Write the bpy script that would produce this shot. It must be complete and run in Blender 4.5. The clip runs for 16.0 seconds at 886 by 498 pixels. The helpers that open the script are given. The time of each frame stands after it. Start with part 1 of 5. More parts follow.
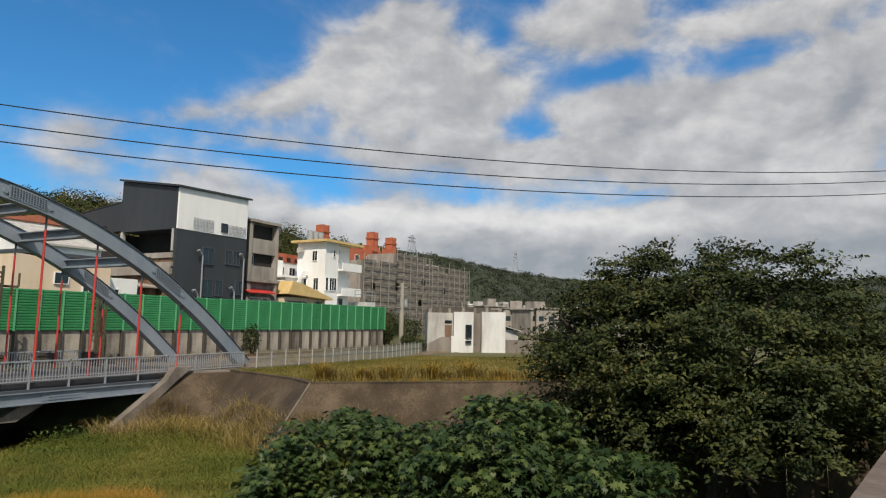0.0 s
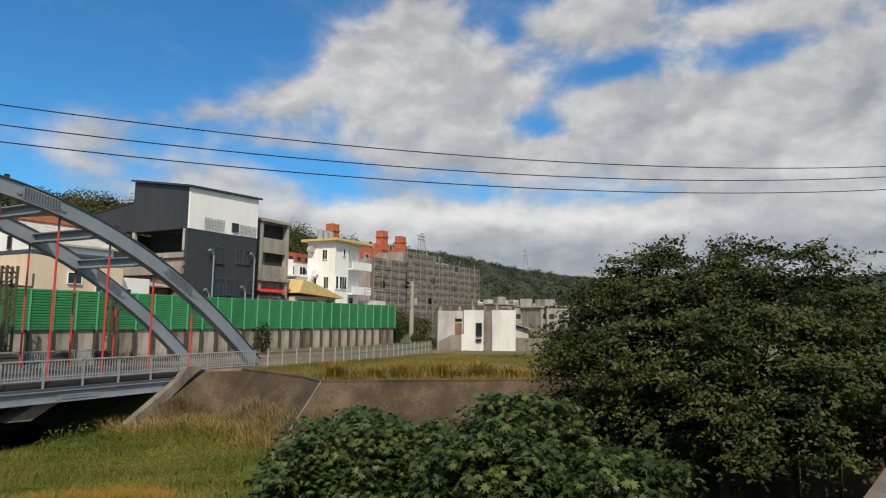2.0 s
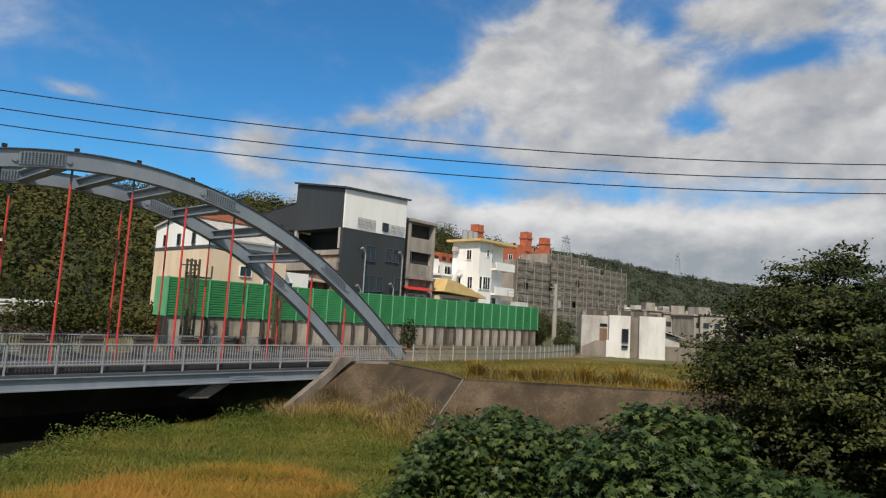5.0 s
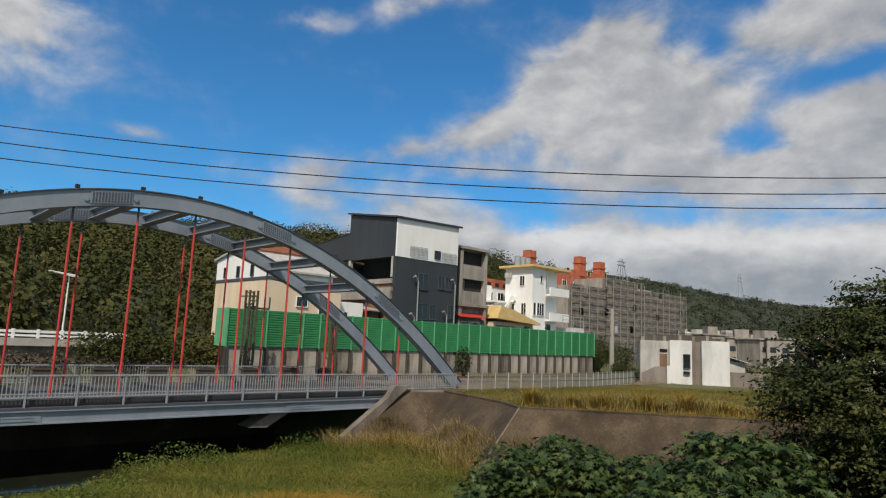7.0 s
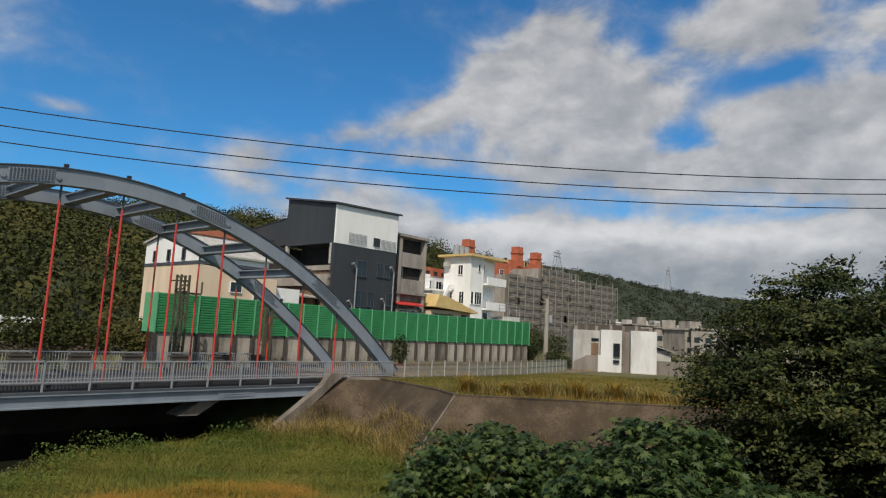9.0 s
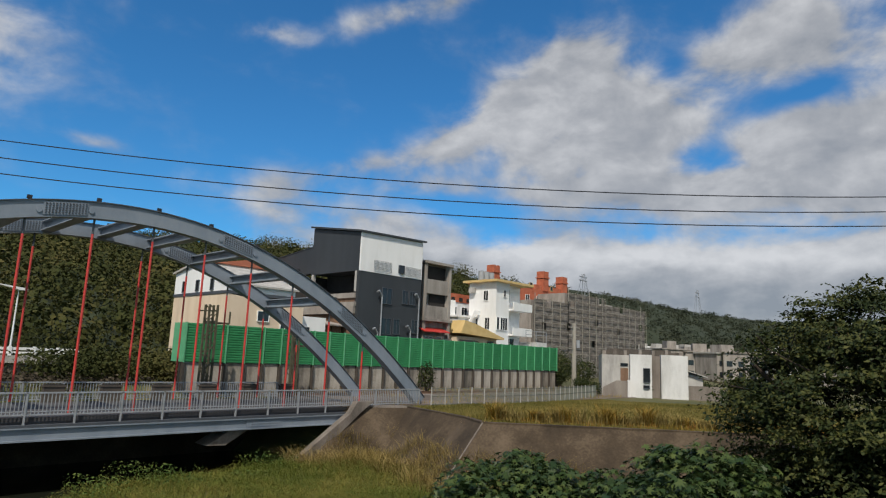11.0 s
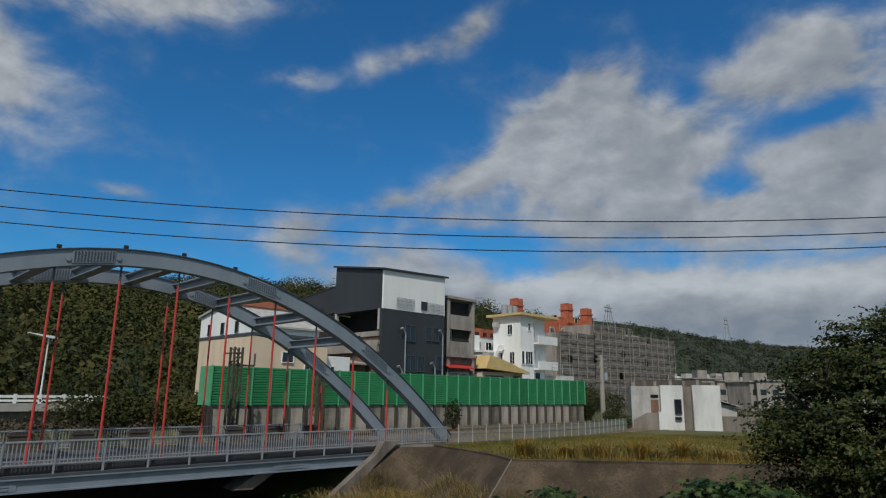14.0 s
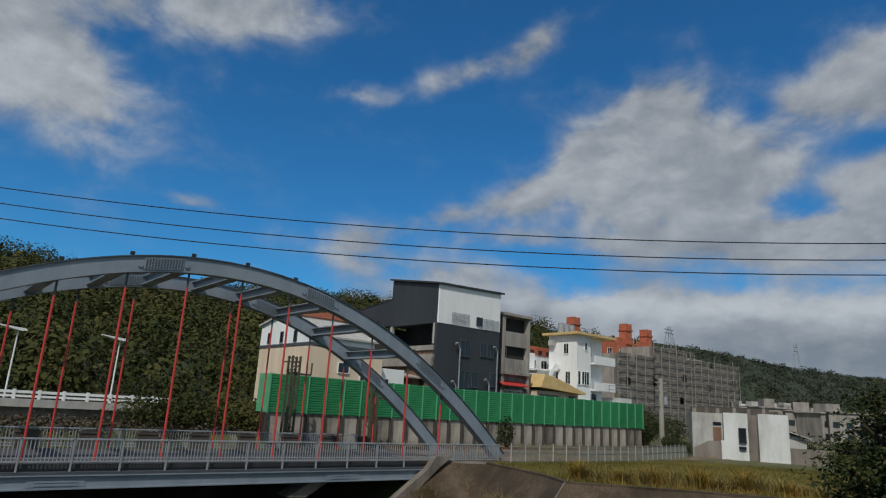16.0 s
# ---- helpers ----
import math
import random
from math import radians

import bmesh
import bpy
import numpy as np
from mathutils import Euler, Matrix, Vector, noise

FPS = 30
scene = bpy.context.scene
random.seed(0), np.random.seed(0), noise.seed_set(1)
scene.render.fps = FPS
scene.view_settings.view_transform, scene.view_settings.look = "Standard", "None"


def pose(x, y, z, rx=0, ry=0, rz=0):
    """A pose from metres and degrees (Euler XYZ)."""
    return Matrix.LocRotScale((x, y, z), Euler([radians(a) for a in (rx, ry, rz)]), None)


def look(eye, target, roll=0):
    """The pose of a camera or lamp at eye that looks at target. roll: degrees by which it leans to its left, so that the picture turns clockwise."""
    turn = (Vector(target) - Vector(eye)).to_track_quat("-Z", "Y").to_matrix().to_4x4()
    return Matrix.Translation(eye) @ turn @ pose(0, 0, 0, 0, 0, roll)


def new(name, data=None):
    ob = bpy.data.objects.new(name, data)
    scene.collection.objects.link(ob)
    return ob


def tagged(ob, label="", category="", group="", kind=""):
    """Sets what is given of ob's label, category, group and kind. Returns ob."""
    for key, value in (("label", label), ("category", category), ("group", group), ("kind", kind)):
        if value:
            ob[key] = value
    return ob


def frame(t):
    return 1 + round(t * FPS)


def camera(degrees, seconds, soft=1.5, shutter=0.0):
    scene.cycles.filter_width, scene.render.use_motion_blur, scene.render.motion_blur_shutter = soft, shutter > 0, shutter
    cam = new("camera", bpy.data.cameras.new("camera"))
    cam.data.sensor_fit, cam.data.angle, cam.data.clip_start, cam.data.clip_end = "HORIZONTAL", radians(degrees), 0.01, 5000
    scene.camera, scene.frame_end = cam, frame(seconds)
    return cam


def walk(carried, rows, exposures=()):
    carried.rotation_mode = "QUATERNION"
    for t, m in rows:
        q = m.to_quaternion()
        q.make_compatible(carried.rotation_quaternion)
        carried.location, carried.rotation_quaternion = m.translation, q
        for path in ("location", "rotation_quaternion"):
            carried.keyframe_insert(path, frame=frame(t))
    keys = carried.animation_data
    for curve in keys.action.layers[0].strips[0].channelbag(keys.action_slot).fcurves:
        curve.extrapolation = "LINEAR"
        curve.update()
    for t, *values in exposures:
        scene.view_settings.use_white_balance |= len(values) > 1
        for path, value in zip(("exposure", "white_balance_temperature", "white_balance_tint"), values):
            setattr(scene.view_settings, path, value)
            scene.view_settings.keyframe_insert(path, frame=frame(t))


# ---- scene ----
LENS = 69.5
EYE = 7.0
cam = camera(LENS, 16.0, soft=1.2)
# seconds, yaw, pitch, roll: the camera turns in the hand at one place
TURNS = [
    (0.0, -61.87, 6.54, -0.98),
    (0.5, -62.29, 4.16, -1.25),
    (1.0, -61.30, 5.05, -0.20),
    (1.5, -60.11, 7.44, -0.05),
    (2.0, -60.97, 6.37, -0.76),
    (2.5, -60.54, 5.24, -0.57),
    (3.0, -61.18, 5.33, -0.98),
    (3.5, -61.15, 5.59, -0.98),
    (3.8, -57.44, 5.83, -1.59),
    (4.0, -55.53, 5.85, -2.04),
    (4.5, -50.23, 5.31, -2.82),
    (5.0, -48.32, 6.03, -3.22),
    (5.2, -46.44, 6.03, -3.27),
    (7.3, -43.51, 8.28, -2.48),
    (7.5, -44.31, 8.02, -2.54),
    (8.0, -46.39, 6.90, -2.78),
    (8.5, -48.69, 6.52, -3.03),
    (8.7, -49.03, 6.94, -3.17),
    (10.8, -47.61, 9.52, -2.21),
    (11.0, -46.74, 9.66, -2.33),
    (11.5, -46.37, 10.67, -1.05),
    (12.0, -42.54, 13.46, 0.20),
    (12.5, -40.59, 15.07, -0.00),
    (13.0, -40.70, 15.30, -0.74),
    (13.5, -41.76, 13.75, -1.11),
    (14.0, -44.48, 12.77, -0.78),
    (14.5, -45.71, 13.04, -1.78),
    (15.0, -50.48, 12.75, -2.76),
    (15.5, -44.80, 13.41, -0.42),
    (16.0, -39.84, 13.97, -3.30),
]
walk(cam, [(t, pose(0, 0, EYE, 90 + p, r, y)) for t, y, p, r in TURNS],
     exposures=[(0.0, -0.2, 6500, 10), (3.5, -0.15, 6500, 10), (5.2, -0.2, 6500, 10), (8.0, -0.36, 6350, 10), (11.0, -0.4, 6150, 10), (12.0, -0.70, 5950, 8), (13.0, -0.84, 5830, 7),
                (14.0, -0.84, 5830, 7), (16.0, -0.84, 5830, 7)])

# ---------------------------------------------------------------- light
SUN_AZ, SUN_EL = radians(236), radians(50)
world = bpy.data.worlds.new("sky")
scene.world = world
world.use_nodes = True
wt = world.node_tree
wt.nodes.clear()


def wnode(kind, **kw):
    n = wt.nodes.new(kind)
    for k, v in kw.items():
        setattr(n, k, v)
    return n


def wmath(op, a, b=None, c=None, clamp=False):
    n = wnode("ShaderNodeMath", operation=op)
    n.use_clamp = clamp
    for i, v in enumerate((a, b, c)):
        if v is None:
            continue
        if isinstance(v, (int, float)):
            n.inputs[i].default_value = v
        else:
            wt.links.new(v, n.inputs[i])
    return n.outputs[0]


def build_sky():
    sky = wnode("ShaderNodeTexSky", sky_type="NISHITA")
    sky.sun_disc = False
    sky.sun_elevation, sky.sun_rotation = SUN_EL, SUN_AZ
    sky.air_density, sky.dust_density, sky.ozone_density = 1.0, 0.3, 2.5
    co = wnode("ShaderNodeTexCoord").outputs["Generated"]
    sep = wnode("ShaderNodeSeparateXYZ")
    wt.links.new(co, sep.inputs[0])
    x, y, z = sep.outputs
    az = wmath("MULTIPLY", wmath("ARCTAN2", x, y), 57.2958)
    el = wmath("MULTIPLY", wmath("ARCSINE", z), 57.2958)
    # drawn-out cloud coordinates: flatter towards the horizon
    comb = wnode("ShaderNodeCombineXYZ")
    wt.links.new(wmath("MULTIPLY", az, 0.055), comb.inputs[0])
    wt.links.new(wmath("MULTIPLY", el, 0.085), comb.inputs[1])

    def fbm(scale, detail, rough, shift=0.0):
        n = wnode("ShaderNodeTexNoise")
        n.inputs["Scale"].default_value = scale
        n.inputs["Detail"].default_value = detail
        n.inputs["Roughness"].default_value = rough
        n.inputs["Distortion"].default_value = 0.25
        if shift:
            mp = wnode("ShaderNodeMapping")
            mp.inputs["Location"].default_value = shift if isinstance(shift, tuple) else (shift, shift * 0.7, 0)
            wt.links.new(comb.outputs[0], mp.inputs[0])
            wt.links.new(mp.outputs[0], n.inputs["Vector"])
        else:
            wt.links.new(comb.outputs[0], n.inputs["Vector"])
        return n.outputs["Fac"]

    def blob(a0, e0, sa, se, amp, lean=0.0):
        da = wmath("SUBTRACT", az, a0)
        de = wmath("SUBTRACT", wmath("SUBTRACT", el, e0), wmath("MULTIPLY", da, lean))
        q = wmath("ADD", wmath("POWER", wmath("ABSOLUTE", wmath("DIVIDE", da, sa)), 2.0),
                  wmath("POWER", wmath("ABSOLUTE", wmath("DIVIDE", de, se)), 2.0))
        return wmath("MULTIPLY", wmath("EXPONENT", wmath("MULTIPLY", q, -1.0)), amp)

    # the large cloud masses: azimuth, elevation, half widths, weight, lean
    masses = CLOUDS
    total = None
    for m in masses:
        b = blob(*m)
        total = b if total is None else wmath("ADD", total, b)
    rough = wmath("SUBTRACT", fbm(2.8, 7, 0.55), 0.5)
    fine = wmath("SUBTRACT", fbm(9.0, 5, 0.55, 3.1), 0.5)
    grip = wmath("ADD", wmath("MULTIPLY", total, 1.5), 0.28, clamp=True)
    ragged = wmath("ADD", wmath("MULTIPLY", rough, 1.6), wmath("MULTIPLY", fine, 0.22))
    dens = wmath("ADD", total, wmath("MULTIPLY", ragged, grip))
    mask = wnode("ShaderNodeMapRange", interpolation_type="SMOOTHSTEP")
    mask.inputs["From Min"].default_value, mask.inputs["From Max"].default_value = 0.03, 0.66
    mask.inputs["To Max"].default_value = 0.96
    wt.links.new(dens, mask.inputs["Value"])
    # cloud colour: white shoulders, grey bellies
    # sunlit from the upper left: brighter where the cloud thins towards the light
    relief = wmath("MULTIPLY", wmath("SUBTRACT", fbm(2.8, 7, 0.55), fbm(2.8, 7, 0.55, (-0.05, 0.09, 0))), 0.9)
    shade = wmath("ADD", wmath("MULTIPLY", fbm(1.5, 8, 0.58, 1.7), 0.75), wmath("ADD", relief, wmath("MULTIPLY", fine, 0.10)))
    belly = wmath("ADD", blob(80, 5.2, 30, 3.6, -0.20), blob(70, 14.6, 14, 2.0, -0.09))
    shoulder = wmath("ADD", wmath("ADD", blob(59, 9.6, 9, 1.5, 0.34), blob(80, 9.0, 14, 1.3, 0.24)), wmath("ADD", blob(54, 20.0, 7, 2.2, 0.10), blob(2, 23, 7, 3, 0.12)))
    shade = wmath("ADD", wmath("ADD", shade, 0.09), wmath("ADD", belly, shoulder))
    ramp = wnode("ShaderNodeValToRGB")
    e = ramp.color_ramp.elements
    e[0].position, e[0].color = 0.18, (0.37, 0.39, 0.42, 1)
    e[1].position, e[1].color = 0.80, (0.90, 0.88, 0.855, 1)
    m1 = e.new(0.45)
    m1.color = (0.56, 0.56, 0.565, 1)
    wt.links.new(shade, ramp.inputs[0])
    # open sky
    gain = wnode("ShaderNodeMix", data_type="RGBA", blend_type="MULTIPLY")
    gain.inputs["Factor"].default_value = 1.0
    wt.links.new(sky.outputs[0], gain.inputs[6])
    gain.inputs[7].default_value = (0.046, 0.116, 0.156, 1)
    mix = wnode("ShaderNodeMix", data_type="RGBA")
    wt.links.new(mask.outputs[0], mix.inputs["Factor"])
    wt.links.new(gain.outputs[2], mix.inputs[6])
    wt.links.new(ramp.outputs[0], mix.inputs[7])
    bg = wnode("ShaderNodeBackground")
    bg.inputs["Strength"].default_value = 1.0
    wt.links.new(mix.outputs[2], bg.inputs["Color"])
    out = wnode("ShaderNodeOutputWorld")
    wt.links.new(bg.outputs[0], out.inputs["Surface"])


CLOUDS = [
    # the great bank: left flank, crown, body and right shoulder
    (49.5, 20.6, 6.0, 2.0, 0.62, 0.50), (57.0, 24.0, 6.0, 3.6, 0.85, 0.10), (58.0, 27.0, 3.5, 1.6, 0.45, 0.0), (63.5, 20.8, 5.5, 3.2, 0.72, 0.0), (57.0, 18.4, 9.0, 2.0, 0.52, 0.0),
    (74.5, 26.0, 5.5, 2.6, 0.85, 0.12), (81.5, 24.2, 5.0, 2.2, 0.55, 0.0), (79.0, 18.2, 5.5, 2.3, 0.78, 0.0), (88.0, 17.8, 7.0, 2.4, 0.72, 0.0), (97.0, 19.0, 9.0, 4.0, 0.65, 0.0), (91.0, 24.4, 6.0, 1.5, 0.45, 0.0),
    # thin veils under it and to its left
    (67.0, 14.9, 15.0, 1.9, 0.46, 0.0), (86.0, 14.2, 12.0, 2.2, 0.55, 0.0), (38.5, 16.6, 6.0, 1.1, 0.36, 0.25), (31.0, 13.6, 4.5, 1.8, 0.38, 0.0), (40.0, 11.6, 7.0, 1.3, 0.36, 0.0), (45.0, 15.2, 5.0, 0.9, 0.28, 0.1),
    # the low bank over the ridge
    (59.0, 8.4, 8.5, 2.4, 0.95, 0.0), (72.0, 7.4, 12.0, 3.0, 0.95, 0.0), (90.0, 7.2, 14.0, 3.2, 0.92, 0.0), (110.0, 6.0, 20.0, 5.0, 0.9, 0.0), (44.0, 8.4, 8.0, 1.7, 0.62, 0.0), (35.0, 8.0, 10.0, 2.0, 0.50, 0.0), (72.0, 3.5, 30.0, 3.0, 0.6, 0.0),
    (66.0, 19.5, 15.0, 6.0, 0.20, 0.0), (84.0, 17.0, 16.0, 8.0, 0.22, 0.0), (60.0, 13.5, 26.0, 3.5, 0.16, 0.0), (36.0, 11.5, 14.0, 4.0, 0.10, 0.0),
    # clouds and wisps over the hill
    (2.5, 23.8, 8.0, 4.0, 0.92, -0.28), (15.0, 31.4, 11.0, 2.6, 0.66, 0.12), (41.0, 29.6, 6.0, 1.2, 0.46, 0.28), (47.0, 31.8, 2.4, 1.5, 0.42, 0.6), (30.0, 26.8, 3.8, 1.0, 0.38, 0.0), (16.6, 15.6, 2.6, 0.75, 0.52, 0.0),
    # openings of blue
    (75.6, 21.5, 3.8, 1.4, -0.40, 0.10), (78.5, 22.0, 2.0, 0.8, -0.25, 0.3), (69.6, 18.2, 1.8, 1.7, -0.32, 0.3), (71.0, 16.8, 2.6, 0.9, -0.22, 0.0), (86.5, 21.0, 5.0, 1.3, -0.36, 0.10), (66.8, 24.8, 1.8, 2.2, -0.30, 0.3),
    (50.5, 13.0, 5.0, 1.1, -0.32, 0.05), (63.0, 19.0, 1.6, 1.0, -0.24, 0.0), (82.0, 25.6, 4.0, 1.2, -0.25, 0.0),
    # unseen clouds added behind the camera to keep the skylight neutral
    (180.0, 45.0, 60.0, 35.0, 1.0, 0.0), (-150.0, 45.0, 60.0, 35.0, 1.0, 0.0), (-60.0, 30.0, 45.0, 25.0, 0.8, 0.0), (125.0, 22.0, 18.0, 16.0, 0.5, 0.0),
]
build_sky()

sun = new("sun", bpy.data.lights.new("sun", "SUN"))
sun.data.energy, sun.data.angle, sun.data.color = 5.0, radians(0.6), (1.0, 0.90, 0.75)
sun.matrix_world = look(Vector((math.sin(SUN_AZ) * math.cos(SUN_EL), math.cos(SUN_AZ) * math.cos(SUN_EL), math.sin(SUN_EL))) * 300, (0, 0, 0))


# ---------------------------------------------------------------- materials
def mat(name, cols, rough=0.7, scale=3.0, fine=30.0, bump=0.2, metal=0.0, spread=0.5, piece=0.0, streak=0.0, island=0.0, trans=0.0):
    """cols: two or three base colours, mixed by noise at two scales. piece: value change from object to object. streak: stretches the stains downwards."""
    m = bpy.data.materials.new(name)
    m.use_nodes = True
    nt = m.node_tree
    nd, lk = nt.nodes, nt.links
    bs = nd["Principled BSDF"]
    bs.inputs["Roughness"].default_value = rough
    bs.inputs["Metallic"].default_value = metal
    if trans:
        bs.inputs["Specular IOR Level"].default_value = 0.25
    tc = nd.new("ShaderNodeTexCoord")
    mp = nd.new("ShaderNodeMapping")
    lk.new(tc.outputs["Object"], mp.inputs[0])
    if streak:
        mp.inputs["Scale"].default_value = (1, 1, 1 / streak)
    n1 = nd.new("ShaderNodeTexNoise")
    n1.inputs["Scale"].default_value, n1.inputs["Detail"].default_value, n1.inputs["Roughness"].default_value = scale, 5, 0.6
    n2 = nd.new("ShaderNodeTexNoise")
    n2.inputs["Scale"].default_value, n2.inputs["Detail"].default_value = fine, 3
    lk.new(mp.outputs[0], n1.inputs["Vector"])
    lk.new(tc.outputs["Object"], n2.inputs["Vector"])
    ad = nd.new("ShaderNodeMath")
    ad.operation = "MULTIPLY_ADD"
    lk.new(n2.outputs["Fac"], ad.inputs[0])
    ad.inputs[1].default_value = 0.35
    lk.new(n1.outputs["Fac"], ad.inputs[2])
    val = ad.outputs[0]
    if piece or island:
        src = nd.new("ShaderNodeObjectInfo").outputs["Random"] if piece else nd.new("ShaderNodeNewGeometry").outputs["Random Per Island"]
        a2 = nd.new("ShaderNodeMath")
        a2.operation = "MULTIPLY_ADD"
        lk.new(src, a2.inputs[0])
        a2.inputs[1].default_value = piece or island
        a3 = nd.new("ShaderNodeMath")
        a3.operation = "SUBTRACT"
        lk.new(val, a3.inputs[0])
        a3.inputs[1].default_value = (piece or island) / 2
        lk.new(a3.outputs[0], a2.inputs[2])
        val = a2.outputs[0]
    rp = nd.new("ShaderNodeValToRGB")
    el = rp.color_ramp.elements
    lo, hi = 0.675 - spread / 2, 0.675 + spread / 2
    el[0].position, el[0].color = lo, (*cols[0], 1)
    el[1].position, el[1].color = hi, (*cols[-1], 1)
    if len(cols) == 3:
        el.new((lo + hi) / 2).color = (*cols[1], 1)
    lk.new(val, rp.inputs[0])
    lk.new(rp.outputs[0], bs.inputs["Base Color"])
    if bump:
        bp = nd.new("ShaderNodeBump")
        bp.inputs["Strength"].default_value = bump
        bp.inputs["Distance"].default_value = 0.02
        lk.new(val, bp.inputs["Height"])
        lk.new(bp.outputs[0], bs.inputs["Normal"])
    if trans:
        tr = nd.new("ShaderNodeBsdfTranslucent")
        lk.new(rp.outputs[0], tr.inputs["Color"])
        mx = nd.new("ShaderNodeMixShader")
        mx.inputs[0].default_value = trans
        lk.new(bs.outputs[0], mx.inputs[1])
        lk.new(tr.outputs[0], mx.inputs[2])
        lk.new(mx.outputs[0], nd["Material Output"].inputs["Surface"])
    return m


M_GROUND = mat("soil_and_turf", [(0.045, 0.05, 0.015), (0.085, 0.085, 0.024), (0.15, 0.115, 0.05)], 0.95, 0.25, 6, 0.6)
M_ROAD = mat("dark_deck_asphalt", [(0.045, 0.043, 0.045), (0.08, 0.076, 0.078)], 0.9, 0.6, 20, 0.2)
M_WATER = mat("dark_water", [(0.008, 0.011, 0.008), (0.02, 0.022, 0.014)], 0.06, 0.3, 4, 0.05)
M_WATER.node_tree.nodes["Principled BSDF"].inputs["Specular IOR Level"].default_value = 0.25
M_CONC = mat("weathered_concrete", [(0.10, 0.085, 0.07), (0.20, 0.17, 0.145), (0.30, 0.27, 0.23)], 0.92, 0.7, 14, 0.5, streak=4)
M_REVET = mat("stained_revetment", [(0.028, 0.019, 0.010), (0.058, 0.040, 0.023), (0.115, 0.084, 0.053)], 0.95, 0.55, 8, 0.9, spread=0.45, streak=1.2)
M_PALE = mat("pale_concrete", [(0.26, 0.25, 0.23), (0.42, 0.40, 0.37), (0.52, 0.50, 0.46)], 0.9, 1.2, 18, 0.3, streak=3)
M_STEEL = mat("blue_grey_paint", [(0.17, 0.20, 0.24), (0.22, 0.255, 0.30), (0.27, 0.30, 0.34)], 0.45, 0.6, 25, 0.08, streak=3)
# darker tone of the blue-grey: flanges, bolts, floor beams, kerb, frames
M_STEELD = mat("dark_blue_grey_paint", [(0.05, 0.055, 0.065), (0.09, 0.10, 0.115)], 0.5, 0.6, 25, 0.08)
M_RAIL = mat("galvanised_rail", [(0.27, 0.28, 0.30), (0.40, 0.415, 0.43)], 0.45, 2, 40, 0.05, metal=0.2)
M_RED = mat("red_hanger_paint", [(0.42, 0.035, 0.03), (0.60, 0.06, 0.045)], 0.45, 1.5, 20, 0.05)
M_GREEN = mat("green_barrier", [(0.018, 0.155, 0.050), (0.028, 0.205, 0.070), (0.042, 0.26, 0.095)], 0.55, 0.7, 12, 0.1, piece=0.25, streak=3)
M_GREENP = mat("green_post_paint", [(0.09, 0.32, 0.16), (0.14, 0.42, 0.22)], 0.5, 2, 20, 0.05)
M_DARKP = mat("charcoal_cladding", [(0.028, 0.032, 0.037), (0.045, 0.05, 0.056)], 0.55, 0.5, 8, 0.1, streak=5)
M_WHITE = mat("white_render", [(0.72, 0.72, 0.70), (0.82, 0.82, 0.81), (0.87, 0.87, 0.86)], 0.8, 0.6, 14, 0.12, streak=5)
M_CREAM = mat("cream_render", [(0.55, 0.42, 0.30), (0.70, 0.56, 0.41), (0.76, 0.63, 0.48)], 0.85, 0.5, 14, 0.12, streak=4)
M_BARE = mat("bare_concrete_frame", [(0.16, 0.14, 0.12), (0.30, 0.27, 0.24), (0.40, 0.37, 0.33)], 0.92, 0.7, 14, 0.4, streak=4)
M_GLASS = mat("dark_window_glass", [(0.012, 0.014, 0.017), (0.03, 0.035, 0.04)], 0.12, 0.5, 3, 0.0)
# near-black: puts shade into the colour of openings and gaps; planter soil too
M_VOID = mat("painted_shade_and_soil", [(0.015, 0.014, 0.013), (0.035, 0.03, 0.027)], 0.9, 1, 6, 0.1)
M_ORANGE = mat("orange_brick_tile", [(0.30, 0.075, 0.035), (0.42, 0.115, 0.055), (0.50, 0.16, 0.08)], 0.8, 0.9, 14, 0.2)
M_ROOF = mat("orange_roof_sheet", [(0.38, 0.12, 0.07), (0.50, 0.18, 0.10)], 0.6, 1, 12, 0.2)
M_YELLOW = mat("yellow_roof_sheet", [(0.55, 0.38, 0.14), (0.70, 0.52, 0.24)], 0.6, 0.8, 10, 0.2)
M_RUST = mat("rusty_brown_sheet", [(0.09, 0.05, 0.03), (0.17, 0.10, 0.06), (0.25, 0.15, 0.10)], 0.85, 1, 12, 0.3, streak=5)
M_NET = mat("grey_scaffold_net", [(0.085, 0.075, 0.066), (0.160, 0.142, 0.125), (0.26, 0.235, 0.21)], 0.95, 0.5, 5, 0.6, spread=0.38, streak=0.4)
M_BARK = mat("brown_bark", [(0.03, 0.022, 0.015), (0.07, 0.053, 0.037)], 0.95, 6, 40, 0.8, streak=5)
M_POLE = mat("pole_concrete", [(0.26, 0.24, 0.20), (0.38, 0.35, 0.30)], 0.9, 2, 20, 0.2, streak=4)
M_BALLAST = mat("pinkish_gravel", [(0.065, 0.05, 0.038), (0.13, 0.10, 0.08), (0.22, 0.185, 0.155)], 0.95, 0.4, 9, 0.6)
M_WORN = mat("weathered_white_render", [(0.42, 0.41, 0.385), (0.63, 0.62, 0.60), (0.74, 0.73, 0.71)], 0.85, 0.8, 10, 0.2, streak=4)
M_FENCE = mat("dull_green_wire", [(0.10, 0.115, 0.09), (0.18, 0.19, 0.16)], 0.6, 2, 20, 0.05)
M_STAN = mat("dark_stanchion_paint", [(0.05, 0.042, 0.034), (0.10, 0.082, 0.065)], 0.8, 2, 14, 0.2, streak=3)
M_LATT = mat("lattice_mast_paint", [(0.055, 0.05, 0.03), (0.11, 0.10, 0.06)], 0.7, 3, 20, 0.1)
